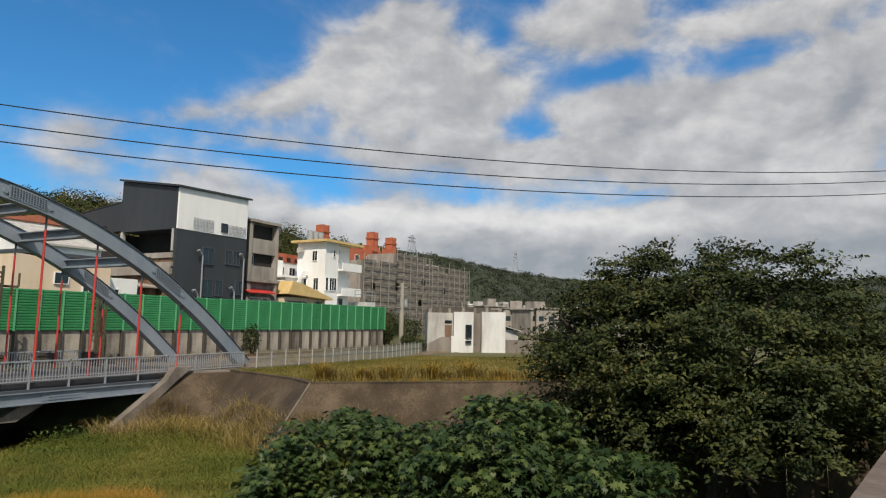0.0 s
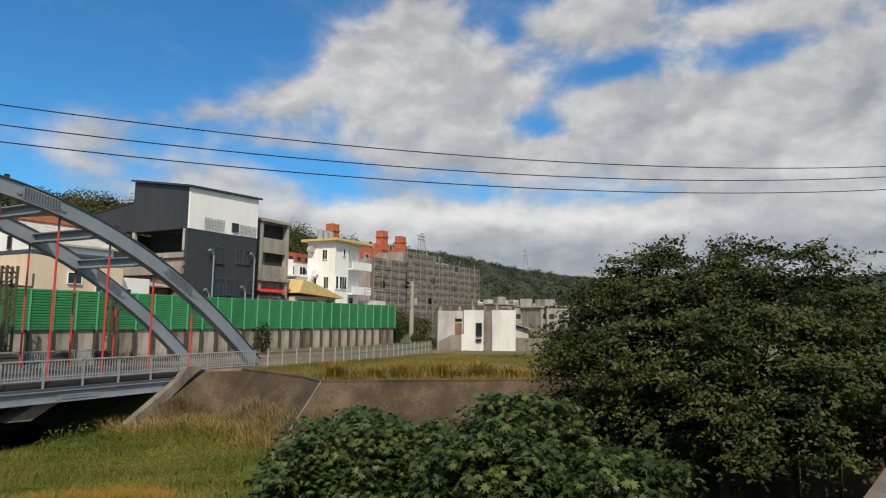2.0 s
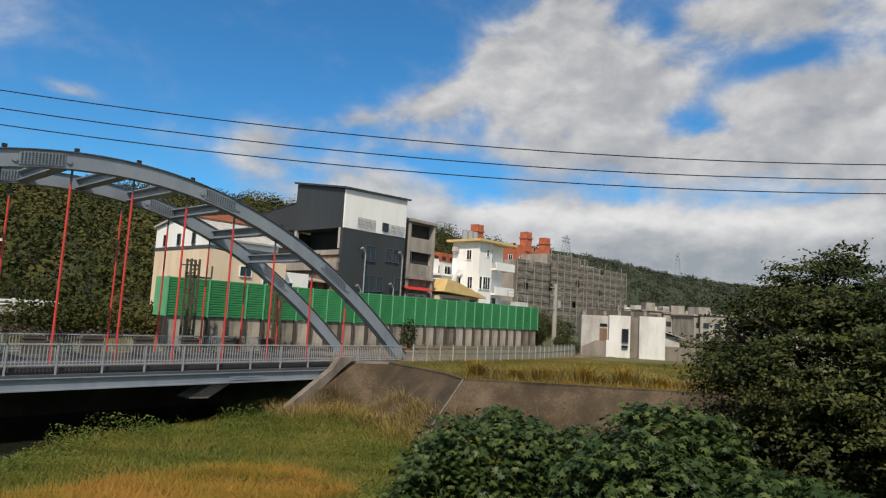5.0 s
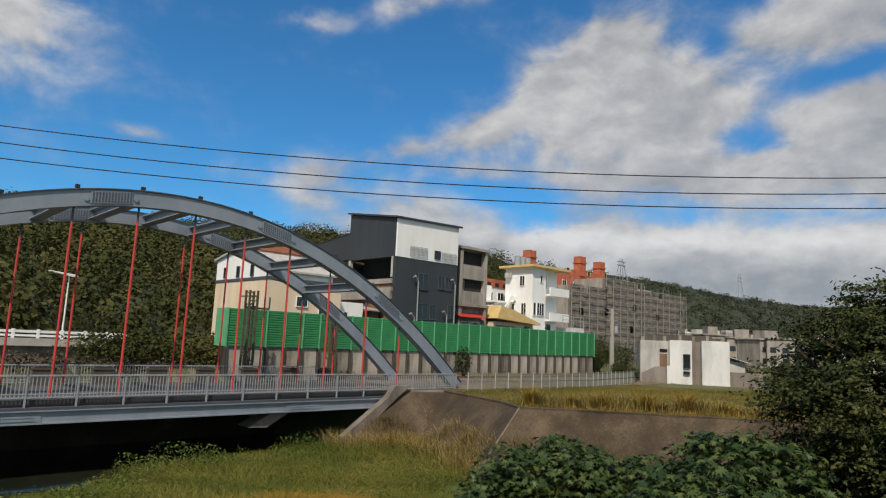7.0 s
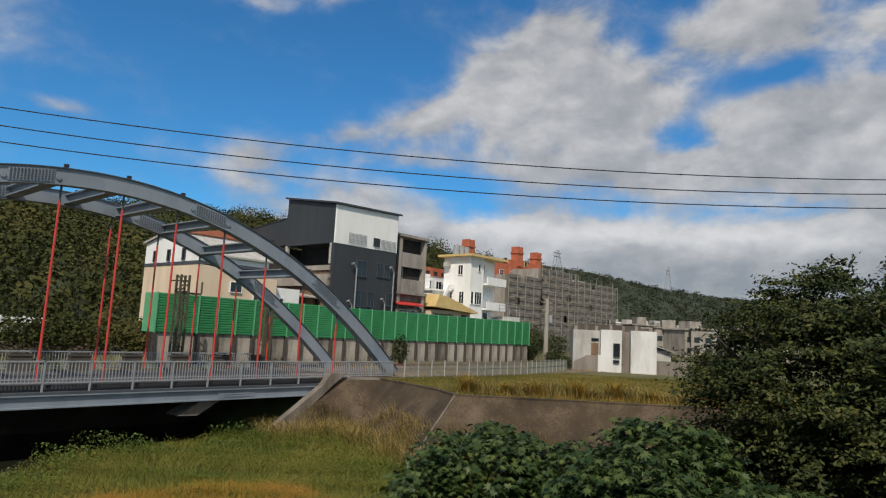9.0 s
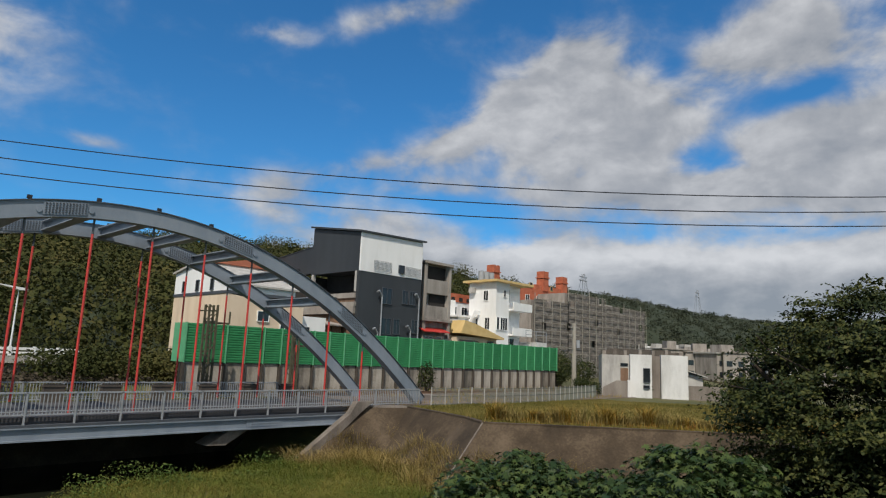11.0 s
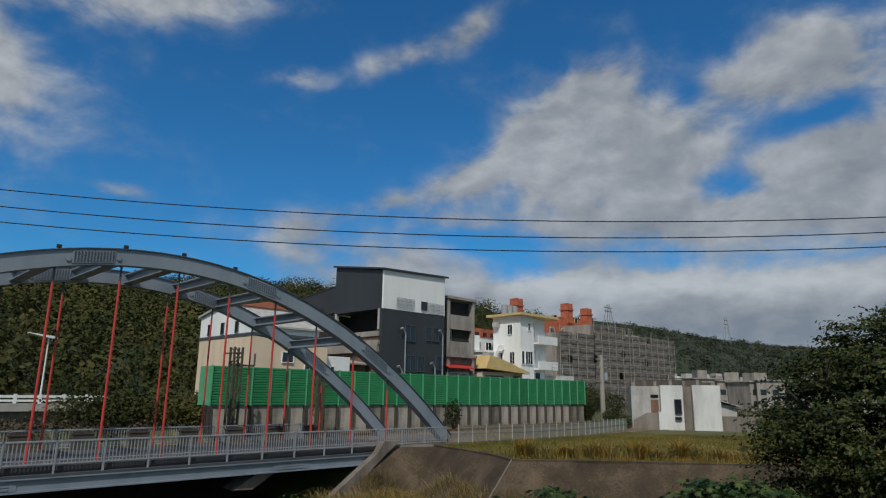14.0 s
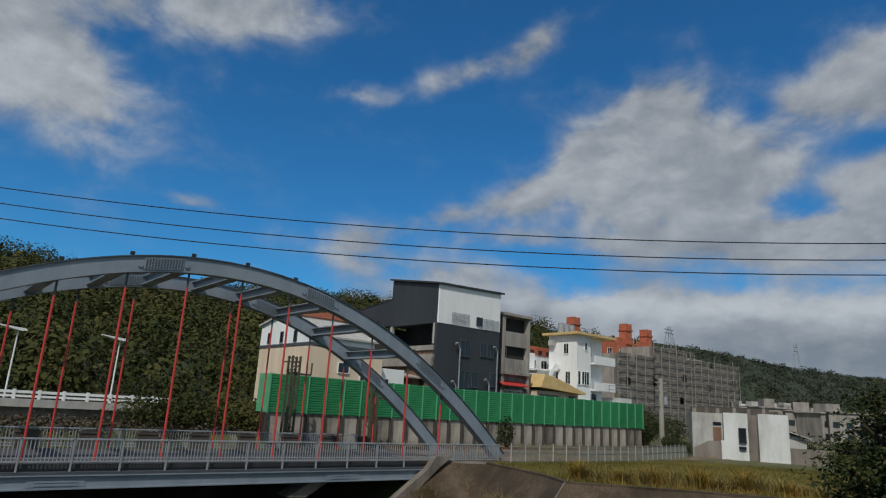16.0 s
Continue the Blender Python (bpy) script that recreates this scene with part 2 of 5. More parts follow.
M_WIRE = mat("black_cable", [(0.012, 0.012, 0.014), (0.02, 0.02, 0.022)], 0.6, 3, 20, 0.0)
M_HILL = mat("wooded_hill_soil", [(0.018, 0.026, 0.010), (0.035, 0.045, 0.018)], 1.0, 0.05, 0.6, 0.6)
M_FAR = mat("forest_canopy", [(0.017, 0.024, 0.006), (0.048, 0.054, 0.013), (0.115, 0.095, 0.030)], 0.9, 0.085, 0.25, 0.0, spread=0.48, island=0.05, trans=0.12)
# greyed leaf colours: the far ridge's haze is mixed into the base colour
M_FARTHER = mat("distant_forest_hazed", [(0.022, 0.029, 0.018), (0.040, 0.048, 0.028), (0.066, 0.068, 0.040)], 0.95, 0.02, 0.2, 0.0, island=0.2, trans=0.1)
M_SCRUB = mat("brown_scrub", [(0.022, 0.017, 0.010), (0.055, 0.042, 0.025), (0.12, 0.095, 0.060)], 0.95, 0.3, 3, 0.0, island=0.3)
M_LEAF = mat("tree_leaves", [(0.013, 0.023, 0.005), (0.032, 0.044, 0.010), (0.088, 0.088, 0.020)], 0.65, 0.6, 6, 0.0, island=0.35, trans=0.10)
M_CASTOR = mat("castor_leaves", [(0.016, 0.034, 0.009), (0.036, 0.062, 0.016), (0.092, 0.12, 0.032)], 0.5, 0.6, 5, 0.0, island=0.4, trans=0.12)
M_GRASS = mat("green_grass", [(0.085, 0.115, 0.016), (0.14, 0.16, 0.026), (0.25, 0.21, 0.05)], 0.75, 0.22, 2, 0.0, island=0.35, trans=0.3)
M_DRY = mat("dry_orange_grass", [(0.20, 0.16, 0.020), (0.35, 0.22, 0.034), (0.45, 0.21, 0.05)], 0.75, 0.25, 2, 0.0, island=0.35, trans=0.3)
M_FIELD = mat("yellow_green_meadow", [(0.11, 0.105, 0.022), (0.19, 0.16, 0.040), (0.27, 0.22, 0.075)], 0.8, 0.18, 2, 0.0, island=0.3, trans=0.25)
M_VINE = mat("creeper_leaves", [(0.045, 0.085, 0.016), (0.085, 0.135, 0.026), (0.16, 0.19, 0.045)], 0.65, 0.5, 4, 0.0, island=0.4, trans=0.25)
M_STRAW = mat("straw_grass", [(0.19, 0.15, 0.04), (0.30, 0.22, 0.07), (0.38, 0.29, 0.12)], 0.8, 0.3, 3, 0.0, island=0.3, trans=0.25)


# ---------------------------------------------------------------- mesh helpers
class Shape:
    """Gathers boxes, prisms and tubes into one mesh."""

    def __init__(self):
        self.v, self.f = [], []

    def add(self, verts, faces):
        n = len(self.v)
        self.v += [tuple(p) for p in verts]
        self.f += [tuple(i + n for i in q) for q in faces]
        return self

    def box(self, x0, y0, z0, x1, y1, z1):
        return self.add([(x0, y0, z0), (x1, y0, z0), (x1, y1, z0), (x0, y1, z0), (x0, y0, z1), (x1, y0, z1), (x1, y1, z1), (x0, y1, z1)],
                        [(0, 3, 2, 1), (4, 5, 6, 7), (0, 1, 5, 4), (1, 2, 6, 5), (2, 3, 7, 6), (3, 0, 4, 7)])

    def prism(self, outline, axis, a, b):
        """A flat outline drawn out along an axis from a to b. Outline pairs are the other two axes in order."""
        n = len(outline)

        def put(p, s):
            return {"x": (s, p[0], p[1]), "y": (p[0], s, p[1]), "z": (p[0], p[1], s)}[axis]
        vs = [put(p, a) for p in outline] + [put(p, b) for p in outline]
        fs = [tuple(range(n))[::-1], tuple(range(n, 2 * n))] + [(i, (i + 1) % n, n + (i + 1) % n, n + i) for i in range(n)]
        return self.add(vs, fs)

    def tube(self, p, q, r, r2=None, n=6):
        p, q = Vector(p), Vector(q)
        r2 = r if r2 is None else r2
        d = (q - p).normalized()
        u = d.orthogonal().normalized()
        w = d.cross(u)
        vs = []
        for c, rr in ((p, r), (q, r2)):
            vs += [c + (u * math.cos(2 * math.pi * i / n) + w * math.sin(2 * math.pi * i / n)) * rr for i in range(n)]
        fs = [(i, (i + 1) % n, n + (i + 1) % n, n + i) for i in range(n)] + [tuple(range(n))[::-1], tuple(range(n, 2 * n))]
        return self.add(vs, fs)

    def pipe(self, pts, radii, n=6):
        """One unbroken round bar along a line of points."""
        pts = [Vector(p) for p in pts]
        vs, fs = [], []
        for i, p in enumerate(pts):
            d = (pts[min(i + 1, len(pts) - 1)] - pts[max(i - 1, 0)]).normalized()
            u = d.cross(Vector((0.31, 0.17, 0.93)) if abs(d.z) < 0.9 else Vector((1, 0, 0))).normalized()
            w = d.cross(u)
            r = radii[i] if isinstance(radii, list) else radii
            vs += [p + (u * math.cos(2 * math.pi * k / n) + w * math.sin(2 * math.pi * k / n)) * r for k in range(n)]
        for i in range(len(pts) - 1):
            fs += [(i * n + k, i * n + (k + 1) % n, i * n + n + (k + 1) % n, i * n + n + k) for k in range(n)]
        fs += [tuple(range(n))[::-1], tuple(range(len(vs) - n, len(vs)))]
        return self.add(vs, fs)

    def mesh(self, name):
        me = bpy.data.meshes.new(name)
        me.from_pydata(self.v, [], self.f)
        bm = bmesh.new()
        bm.from_mesh(me)
        bmesh.ops.recalc_face_normals(bm, faces=bm.faces)
        bm.to_mesh(me)
        bm.free()
        return me


def part(name, shape, material, parent=None, label=""):
    me = shape.mesh(name) if isinstance(shape, Shape) else shape
    if not me.materials:
        me.materials.append(material)
    ob = new(name, me)
    if parent:
        ob.parent = parent
    if label:
        tagged(ob, label)
    return ob


def thing(name, at, label, category, group="", kind="", turn=0.0):
    ob = new(name)
    ob.empty_display_size = 0.2
    ob.matrix_world = pose(*at, 0, 0, turn)
    return tagged(ob, label, category, group, kind)


def cloud_mesh(name, verts, faces, material, smooth=False):
    """A mesh from arrays of places and equal faces."""
    me = bpy.data.meshes.new(name)
    k = faces.shape[1]
    me.vertices.add(len(verts))
    me.vertices.foreach_set("co", verts.astype(np.float32).ravel())
    me.loops.add(faces.size)
    me.loops.foreach_set("vertex_index", faces.astype(np.int32).ravel())
    me.polygons.add(len(faces))
    me.polygons.foreach_set("loop_start", np.arange(0, faces.size, k, dtype=np.int32))
    me.update(calc_edges=True)
    if smooth:
        me.polygons.foreach_set("use_smooth", np.ones(len(faces), bool))
    me.materials.append(material)
    return me


rng = np.random.default_rng(7)


def rand_frames(n, up=0.5):
    """Random leaf frames: normals lean upwards by up."""
    nrm = rng.normal(size=(n, 3))
    nrm[:, 2] = np.abs(nrm[:, 2]) * (0.6 + up) + up * 0.4
    nrm /= np.linalg.norm(nrm, axis=1)[:, None]
    a = np.cross(nrm, rng.normal(size=(n, 3)))
    a /= np.linalg.norm(a, axis=1)[:, None] + 1e-9
    return nrm, a, np.cross(nrm, a)


def leaf_cards(places, sizes, outline, up=0.5, droop=0.25, out=None, loose=0.6):
    """One small bent leaf of the given outline (pairs along and across, the first its stalk) at each place."""
    n, k = len(places), len(outline)
    nrm, a, b = rand_frames(n, up)
    if out is not None:
        nrm = out + rng.normal(size=(n, 3)) * loose
        nrm /= np.linalg.norm(nrm, axis=1)[:, None]
        a = np.cross(nrm, rng.normal(size=(n, 3)))
        a /= np.linalg.norm(a, axis=1)[:, None] + 1e-9
        b = np.cross(nrm, a)
    o = np.array(outline)
    s = sizes[:, None, None]
    v = places[:, None, :] + s * (o[None, :, :1] * a[:, None, :] + o[None, :, 1:] * b[:, None, :] - droop * (o[None, :, :1] ** 2 + o[None, :, 1:] ** 2) * nrm[:, None, :])
    f = np.arange(n * k).reshape(n, k)
    return v.reshape(-1, 3), f


def blades(places, heights, width, lean=0.5):
    """Grass blades: two joined quads each, bending over."""
    n = len(places)
    ang = rng.uniform(0, 2 * np.pi, n)
    d = np.stack([np.cos(ang), np.sin(ang), np.zeros(n)], 1)
    s = np.stack([-np.sin(ang), np.cos(ang), np.zeros(n)], 1) * width
    ln = (rng.uniform(0.1, 1, n) * lean)[:, None] * heights[:, None]
    up = np.array([0, 0, 1.0]) * heights[:, None]
    p0 = places
    p1 = places + up * 0.6 + d * ln * 0.3
    p2 = places + up + d * ln
    v = np.stack([p0 - s, p0 + s, p1 - s * 0.8, p1 + s * 0.8, p2 - s * 0.1, p2 + s * 0.1], 1).reshape(-1, 3)
    b = (np.arange(n) * 6)[:, None]
    f = np.concatenate([b + np.array([[0, 1, 3, 2]]), b + np.array([[2, 3, 5, 4]])], 1).reshape(-1, 4)
    return v, f


# ---------------------------------------------------------------- the ground
BANK = [(26.6, 46.0), (26.6, 34.0), (30.5, 31.8), (28.6, 25.0), (27.2, 22.5), (33.3, 15.6), (40.0, 8.0), (60.0, -15.0)]
RIVER = [(-70, 66), (0, 62), (21, 58)] + BANK + [(60, -60), (-70, -60)]
TOP = 3.6


def river_depth(px, py):
    """How far inside the river's outline each place lies; negative outside."""
    inside = np.zeros(px.shape, bool)
    dist = np.full(px.shape, 1e9)
    n = len(RIVER)
    for i in range(n):
        (x0, y0), (x1, y1) = RIVER[i], RIVER[(i + 1) % n]
        cr = ((y0 > py) != (y1 > py)) & (px < (x1 - x0) * (py - y0) / (y1 - y0 + 1e-12) + x0)
        inside ^= cr
        t = np.clip(((px - x0) * (x1 - x0) + (py - y0) * (y1 - y0)) / ((x1 - x0) ** 2 + (y1 - y0) ** 2), 0, 1)
        dist = np.minimum(dist, np.hypot(px - x0 - t * (x1 - x0), py - y0 - t * (y1 - y0)))
    return np.where(inside, dist, -dist)


def wave(px, py):
    return 0.5 * np.sin(px * 0.7 + 1.3 * np.sin(py * 0.31)) * np.sin(py * 0.6 + 0.9 * np.sin(px * 0.43)) + 0.3 * np.sin(px * 1.9 + py * 1.3)


def ground_z(px, py):
    px, py = np.asarray(px, float), np.asarray(py, float)
    d = river_depth(px, py)
    r = np.hypot(px, py)
    bed = np.interp(r, [0, 3, 9, 16, 24, 30], [5.3, 5.2, 2.4, 1.3, 0.7, 0.5]) + 0.12 * wave(px, py)
    # the water's hollow under and behind the bridge
    yb = np.interp(px, [-40, 0, 8, 12, 25], [18, 25, 29.0, 32.0, 33.5])
    bed = bed - 1.6 * np.clip((py - yb + 0.4 * wave(px, py)) / 2.5, 0, 1)
    slope = TOP - 0.35 - d / 1.0
    z = np.where(d > 0, np.maximum(bed, slope), TOP)
    return np.where((d < 0) & (r < 12), np.maximum(z, bed), z)


def build_ground():
    xs = np.concatenate([[-4000, -1500, -500, -200, -110], np.arange(-70, 70, 0.8), [75, 85, 100, 130, 200, 500, 1500, 4000]])
    ys = np.concatenate([[-4000, -1500, -500, -200, -100, -60], np.arange(-20, 70, 0.8), [75, 85, 100, 130, 200, 500, 1500, 4000]])
    gx, gy = np.meshgrid(xs, ys)
    gz = ground_z(gx, gy)
    v = np.stack([gx, gy, gz], -1).reshape(-1, 3)
    nx, ny = len(xs), len(ys)
    i = (np.arange(ny - 1)[:, None] * nx + np.arange(nx - 1)[None, :]).ravel()
    f = np.stack([i, i + 1, i + nx + 1, i + nx], 1)
    ob = new("ground", cloud_mesh("ground", v, f, M_GROUND, True))
    tagged(ob, "uneven grassy river bed and banks of brown soil", "ground", kind="structure")
    w = Shape()
    w.add([(-75, 18, 0.16), (27, 18, 0.16), (27, 62, 0.16), (-75, 62, 0.16)], [(0, 1, 2, 3)])
    tagged(part("water", w, M_WATER), "still dark river water in the shade of the bridge", "water", kind="structure")


build_ground()


# ---------------------------------------------------------------- revetment and banks
def build_revetment():
    pts = [Vector(p) for p in BANK[:-1]]
    root = thing("revetment", (0, 0, 0), "stained brown concrete river revetment with a paler coping", "retaining wall", kind="structure")
    norms = []
    for a, b in zip(pts, pts[1:]):
        d = (b - a).normalized()
        norms.append(Vector((-d.y, d.x)) if Vector((-d.y, d.x)).dot(Vector((8, 20)) - a) > 0 else Vector((d.y, -d.x)))
    mitre = [norms[0]] + [(m + n).normalized() / max(0.5, (m + n).normalized().dot(n)) for m, n in zip(norms, norms[1:])] + [norms[-1]]
    for i in range(1, len(pts) - 1):
        a, b, nrm = pts[i], pts[i + 1], norms[i]
        s = Shape()
        n = max(2, int((b - a).length / 1.2))
        vs, fs = [], []
        for k in range(n + 1):
            p, q = a.lerp(b, k / n), mitre[i].lerp(mitre[i + 1], k / n) * 3.2
            for j in range(5):
                c = p + q * (j / 4)
                vs.append((c.x, c.y, TOP + 0.05 - 3.3 * j / 4 + 0.03 * math.sin(k * 2.1 + j * 1.7 + i) * (0 < k < n)))
        for k in range(n):
            for j in range(4):
                m = k * 5 + j
                fs.append((m, m + 1, m + 6, m + 5))
        s.add(vs, fs)
        part("slope_slab", s, M_REVET, root)
        c = Shape()
        p, q = a - nrm * 0.3, b - nrm * 0.3
        c.add([(p.x, p.y, TOP + 0.1), (q.x, q.y, TOP + 0.1), (b.x + nrm.x * .05, b.y + nrm.y * .05, TOP + 0.1), (a.x + nrm.x * .05, a.y + nrm.y * .05, TOP + 0.1),
               (p.x, p.y, TOP - 0.2), (q.x, q.y, TOP - 0.2), (b.x + nrm.x * .05, b.y + nrm.y * .05, TOP - 0.05), (a.x + nrm.x * .05, a.y + nrm.y * .05, TOP - 0.05)],
              [(0, 1, 2, 3), (4, 5, 6, 7), (0, 1, 5, 4), (1, 2, 6, 5), (2, 3, 7, 6), (3, 0, 4, 7)])
        part("coping", c, M_CONC if i == 1 else M_REVET, root)
    for k in (4,):
        p, q = pts[k], pts[k] + mitre[k] * 3.2
        part("joint_strip", Shape().pipe([(p.x, p.y, TOP + 0.06), (q.x, q.y, TOP - 3.2)], 0.04, 6), M_CONC, root)
    # the sloping wing wall beside the bridge's end
    w = Shape()
    w.prism([(27.0, 4.0), (26.5, 3.3), (25.6, 2.7), (21.6, 0.0), (22.9, 0.0), (26.4, 2.6), (27.3, 3.3), (28.0, 3.75), (28.4, 4.0)], "y", 32.75, 33.25)
    part("wing_wall", w, M_CONC, root, "pale sloping concrete wing wall")


build_revetment()

NEAR, FARP = 34.2, 41.4      # planes of the two arches
APEX, TOPZ, CURVE = 12.75, 14.0, 0.0217


def arch_z(x):
    return TOPZ - CURVE * (x - APEX) ** 2


def build_bridge():
    root = thing("arch_bridge", (0, 0, 0), "blue-grey steel tied-arch road bridge with red hangers", "bridge")
    x0, x1 = APEX - 21.8, APEX + 21.4
    depth = 0.80
    for y in (NEAR, FARP):
        s = Shape()
        n = 56
        vs, fs = [], []
        for i in range(n + 1):
            x = x0 + (x1 - x0) * i / n
            sl = -2 * CURVE * (x - APEX)
            ln = math.hypot(1, sl)
            nx, nz = -sl / ln, 1 / ln
            zt = arch_z(x)
            for dy, dd in ((-0.3, 0), (0.3, 0), (0.3, depth), (-0.3, depth)):
                vs.append((x - nx * dd, y + dy, zt - nz * dd))
        for i in range(n):
            for j in range(4):
                fs.append((i * 4 + j, i * 4 + (j + 1) % 4, i * 4 + 4 + (j + 1) % 4, i * 4 + 4 + j))
        fs += [(0, 1, 2, 3), (n * 4 + 3, n * 4 + 2, n * 4 + 1, n * 4)]
        arch = part("arch_rib", s.add(vs, fs), M_STEEL, root)
        # top flange, proud of the web
        s = Shape()
        vs, fs = [], []
        for i in range(n + 1):
            x = x0 + (x1 - x0) * i / n
            z = arch_z(x)
            for dy, dz in ((-0.38, 0.0), (0.38, 0.0), (0.38, 0.05), (-0.38, 0.05)):
                vs.append((x, y + dy, z + dz))
        for i in range(n):
            for j in range(4):
                fs.append((i * 4 + j, i * 4 + (j + 1) % 4, i * 4 + 4 + (j + 1) % 4, i * 4 + 4 + j))
        part("flange", s.add(vs, fs), M_STEELD, arch)
        # bolted splice plates with their bolts
        for xc in (0.2, 9.2, 18.3, 27.0):
            sl = -2 * CURVE * (xc - APEX)
            bolts = Shape()
            for r in range(5):
                for c in range(13):
                    u = -0.85 + 1.7 * c / 12
                    w = 0.17 + 0.44 * r / 4
                    bolts.box(xc + u - 0.03, y - 0.37, arch_z(xc) + sl * u - w - 0.03, xc + u + 0.03, y - 0.33, arch_z(xc) + sl * u - w + 0.03)
            tagged(part("bolts", bolts, M_STEELD, arch), kind="stuff")
            s = Shape()
            s.add([(xc + u, yy, arch_z(xc) + sl * u - w) for yy in (y - 0.335, y - 0.28) for u, w in ((-0.95, 0.72), (0.95, 0.72), (0.95, 0.08), (-0.95, 0.08))],
                  [(0, 1, 2, 3), (4, 5, 6, 7), (0, 1, 5, 4), (1, 2, 6, 5), (2, 3, 7, 6), (3, 0, 4, 7)])
            part("splice_plate", s, M_STEEL, arch)
            for side in (-1.12, 1.12):
                k = Shape()
                k.tube((xc + side, y - 0.36, arch_z(xc) + sl * side - 0.5), (xc + side, y - 0.30, arch_z(xc) + sl * side - 0.5), 0.12, n=10)
                part("hand_hole_cover", k, M_STEEL, arch)
        # small lamps along the crown
        for xc in np.arange(-4.3, 31, 3.0):
            k = Shape()
            k.box(xc - 0.03, y - 0.03, arch_z(xc), xc + 0.03, y + 0.03, arch_z(xc) + 0.18)
            k.box(xc - 0.1, y - 0.08, arch_z(xc) + 0.12, xc + 0.1, y + 0.08, arch_z(xc) + 0.28)
            part("arch_lamp", k, M_WIRE, arch, "small black floodlight")
        # hangers
        first, gap = (1.75, 2.95) if y == NEAR else (0.85, 3.0)
        for k in range(-3, 10):
            x = first + gap * k
            zt = arch_z(x) - depth * 1.02
            if zt < 5.2:
                continue
            h = Shape().tube((x, y, 3.7), (x, y, zt - 0.75), 0.06, n=8)
            hang = part("hanger", h, M_RED, root, "red painted hanger rod")
            part("hanger_socket", Shape().tube((x, y, zt - 0.78), (x, y, zt), 0.055, n=8), M_STEELD, hang)
    # cross beams between the arches
    for x in [16.2 + 2.93 * k for k in range(-5, 4)]:
        zc = arch_z(x) - 0.42
        s = Shape()
        s.box(x - 0.3, NEAR + 0.3, zc - 0.28, x + 0.3, FARP - 0.3, zc - 0.22)
        s.box(x - 0.3, NEAR + 0.3, zc + 0.22, x + 0.3, FARP - 0.3, zc + 0.28)
        s.box(x - 0.06, NEAR + 0.3, zc - 0.22, x + 0.06, FARP - 0.3, zc + 0.22)
        part("cross_beam", s, M_STEEL, root)
    # deck and edge girders
    ex0, ex1 = -45.0, 26.9
    part("deck_slab", Shape().box(ex0, 33.7, 3.3, 34.5, 42.1, 3.6), M_ROAD, root)
    for y in (33.4, 42.1):
        s = Shape().box(ex0, y, 2.64, ex1, y + 0.3, 3.12)
        s.box(ex0, y - 0.12, 3.12, ex1, y + 0.34, 3.18)
        s.box(ex0, y - 0.12, 2.57, ex1, y + 0.34, 2.64)
        g = part("edge_girder", s, M_STEEL, root)
        for xc in (20.7, 6.1, -8.5):
            s = Shape()
            for r in range(3):
                s.box(xc - 0.85, y - 0.05, 2.72 + 0.13 * r, xc + 0.85, y - 0.02, 2.79 + 0.13 * r)
            s.box(xc - 1.15, y - 0.03, 2.68, xc + 1.15, y - 0.003, 3.09)
            part("splice_plate", s, M_STEEL, g)
    for x in np.arange(-42, 27, 3.0):
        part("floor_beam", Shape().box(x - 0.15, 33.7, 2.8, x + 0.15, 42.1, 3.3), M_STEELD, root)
    # railings: posts, rails and fine balusters
    bay = 2.05
    post = Shape().box(-0.035, -0.05, -0.02, 0.035, 0.05, 1.42).mesh("railing_post")
    post.materials.append(M_RAIL)
    bar = Shape().box(-0.02, -0.015, 0.46, 0.02, 0.015, 1.36).mesh("baluster")
    bar.materials.append(M_RAIL)
    for y, z, end in ((33.45, 3.3, 33.2), (42.0, 3.3, 26.9)):
        rl = thing("bridge_railing", (0, y, z), "grey galvanised steel railing along the bridge deck", "railing", group="bridge railings")
        part("handrail", Shape().box(-32, -0.05, 1.36, end, 0.05, 1.43), M_RAIL, rl)
        part("middle_rail", Shape().box(-32, -0.02, 0.56, end, 0.02, 0.60), M_RAIL, rl)
        part("lower_rail", Shape().box(-32, -0.03, 0.40, end, 0.03, 0.46), M_RAIL, rl)
        s = Shape()
        x = end - 0.1
        while x > -32:
            if y < 40 and x > -4:
                part("baluster", bar, M_RAIL, rl).location = (x, 0, 0)
            else:
                s.box(x - 0.02, -0.015, 0.46, x + 0.02, 0.015, 1.36)
            x -= bay / 13
        tagged(part("baluster_run", s, M_RAIL, rl), kind="stuff")
        x = end
        while x > -32:
            a = part("railing_post", post, M_RAIL, rl)
            a.location = (x, 0, 0)
            x -= bay
    # dark planter boxes along the far railing
    for k in range(-6, 6):
        planter = thing("planter_box", (12.0 + 3.1 * k, 41.75, 3.6), "dark rectangular planter box by the far railing", "planter", group="planter boxes")
        part("box", Shape().box(-0.55, -0.2, 0, 0.55, 0.2, 0.85).box(-0.6, -0.25, 0.85, 0.6, 0.25, 0.95), M_STAN, planter)
        part("soil", Shape().box(-0.5, -0.17, 0.95, 0.5, 0.17, 1.0), M_VOID, planter)
    # dark kerb under the near railing
    tagged(part("deck_kerb", Shape().box(-45, 33.3, 3.185, 26.9, 33.69, 3.30), M_STEELD), "dark deck kerb under the railing", "kerb", kind="structure")
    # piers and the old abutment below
    # added wall: hides the sunlit bank behind, keeping the view under the deck dark
    tagged(part("shade_backing_wall", Shape().box(-45, 41.6, -0.9, 26.7, 42.05, 2.3), M_REVET), "added concrete wall backing the dark under the bridge", "wall", kind="structure")
    w = Shape().prism([(17.4, 1.80), (18.5, 1.75), (20.0, 2.62), (18.9, 2.64)], "y", 33.62, 35.0)
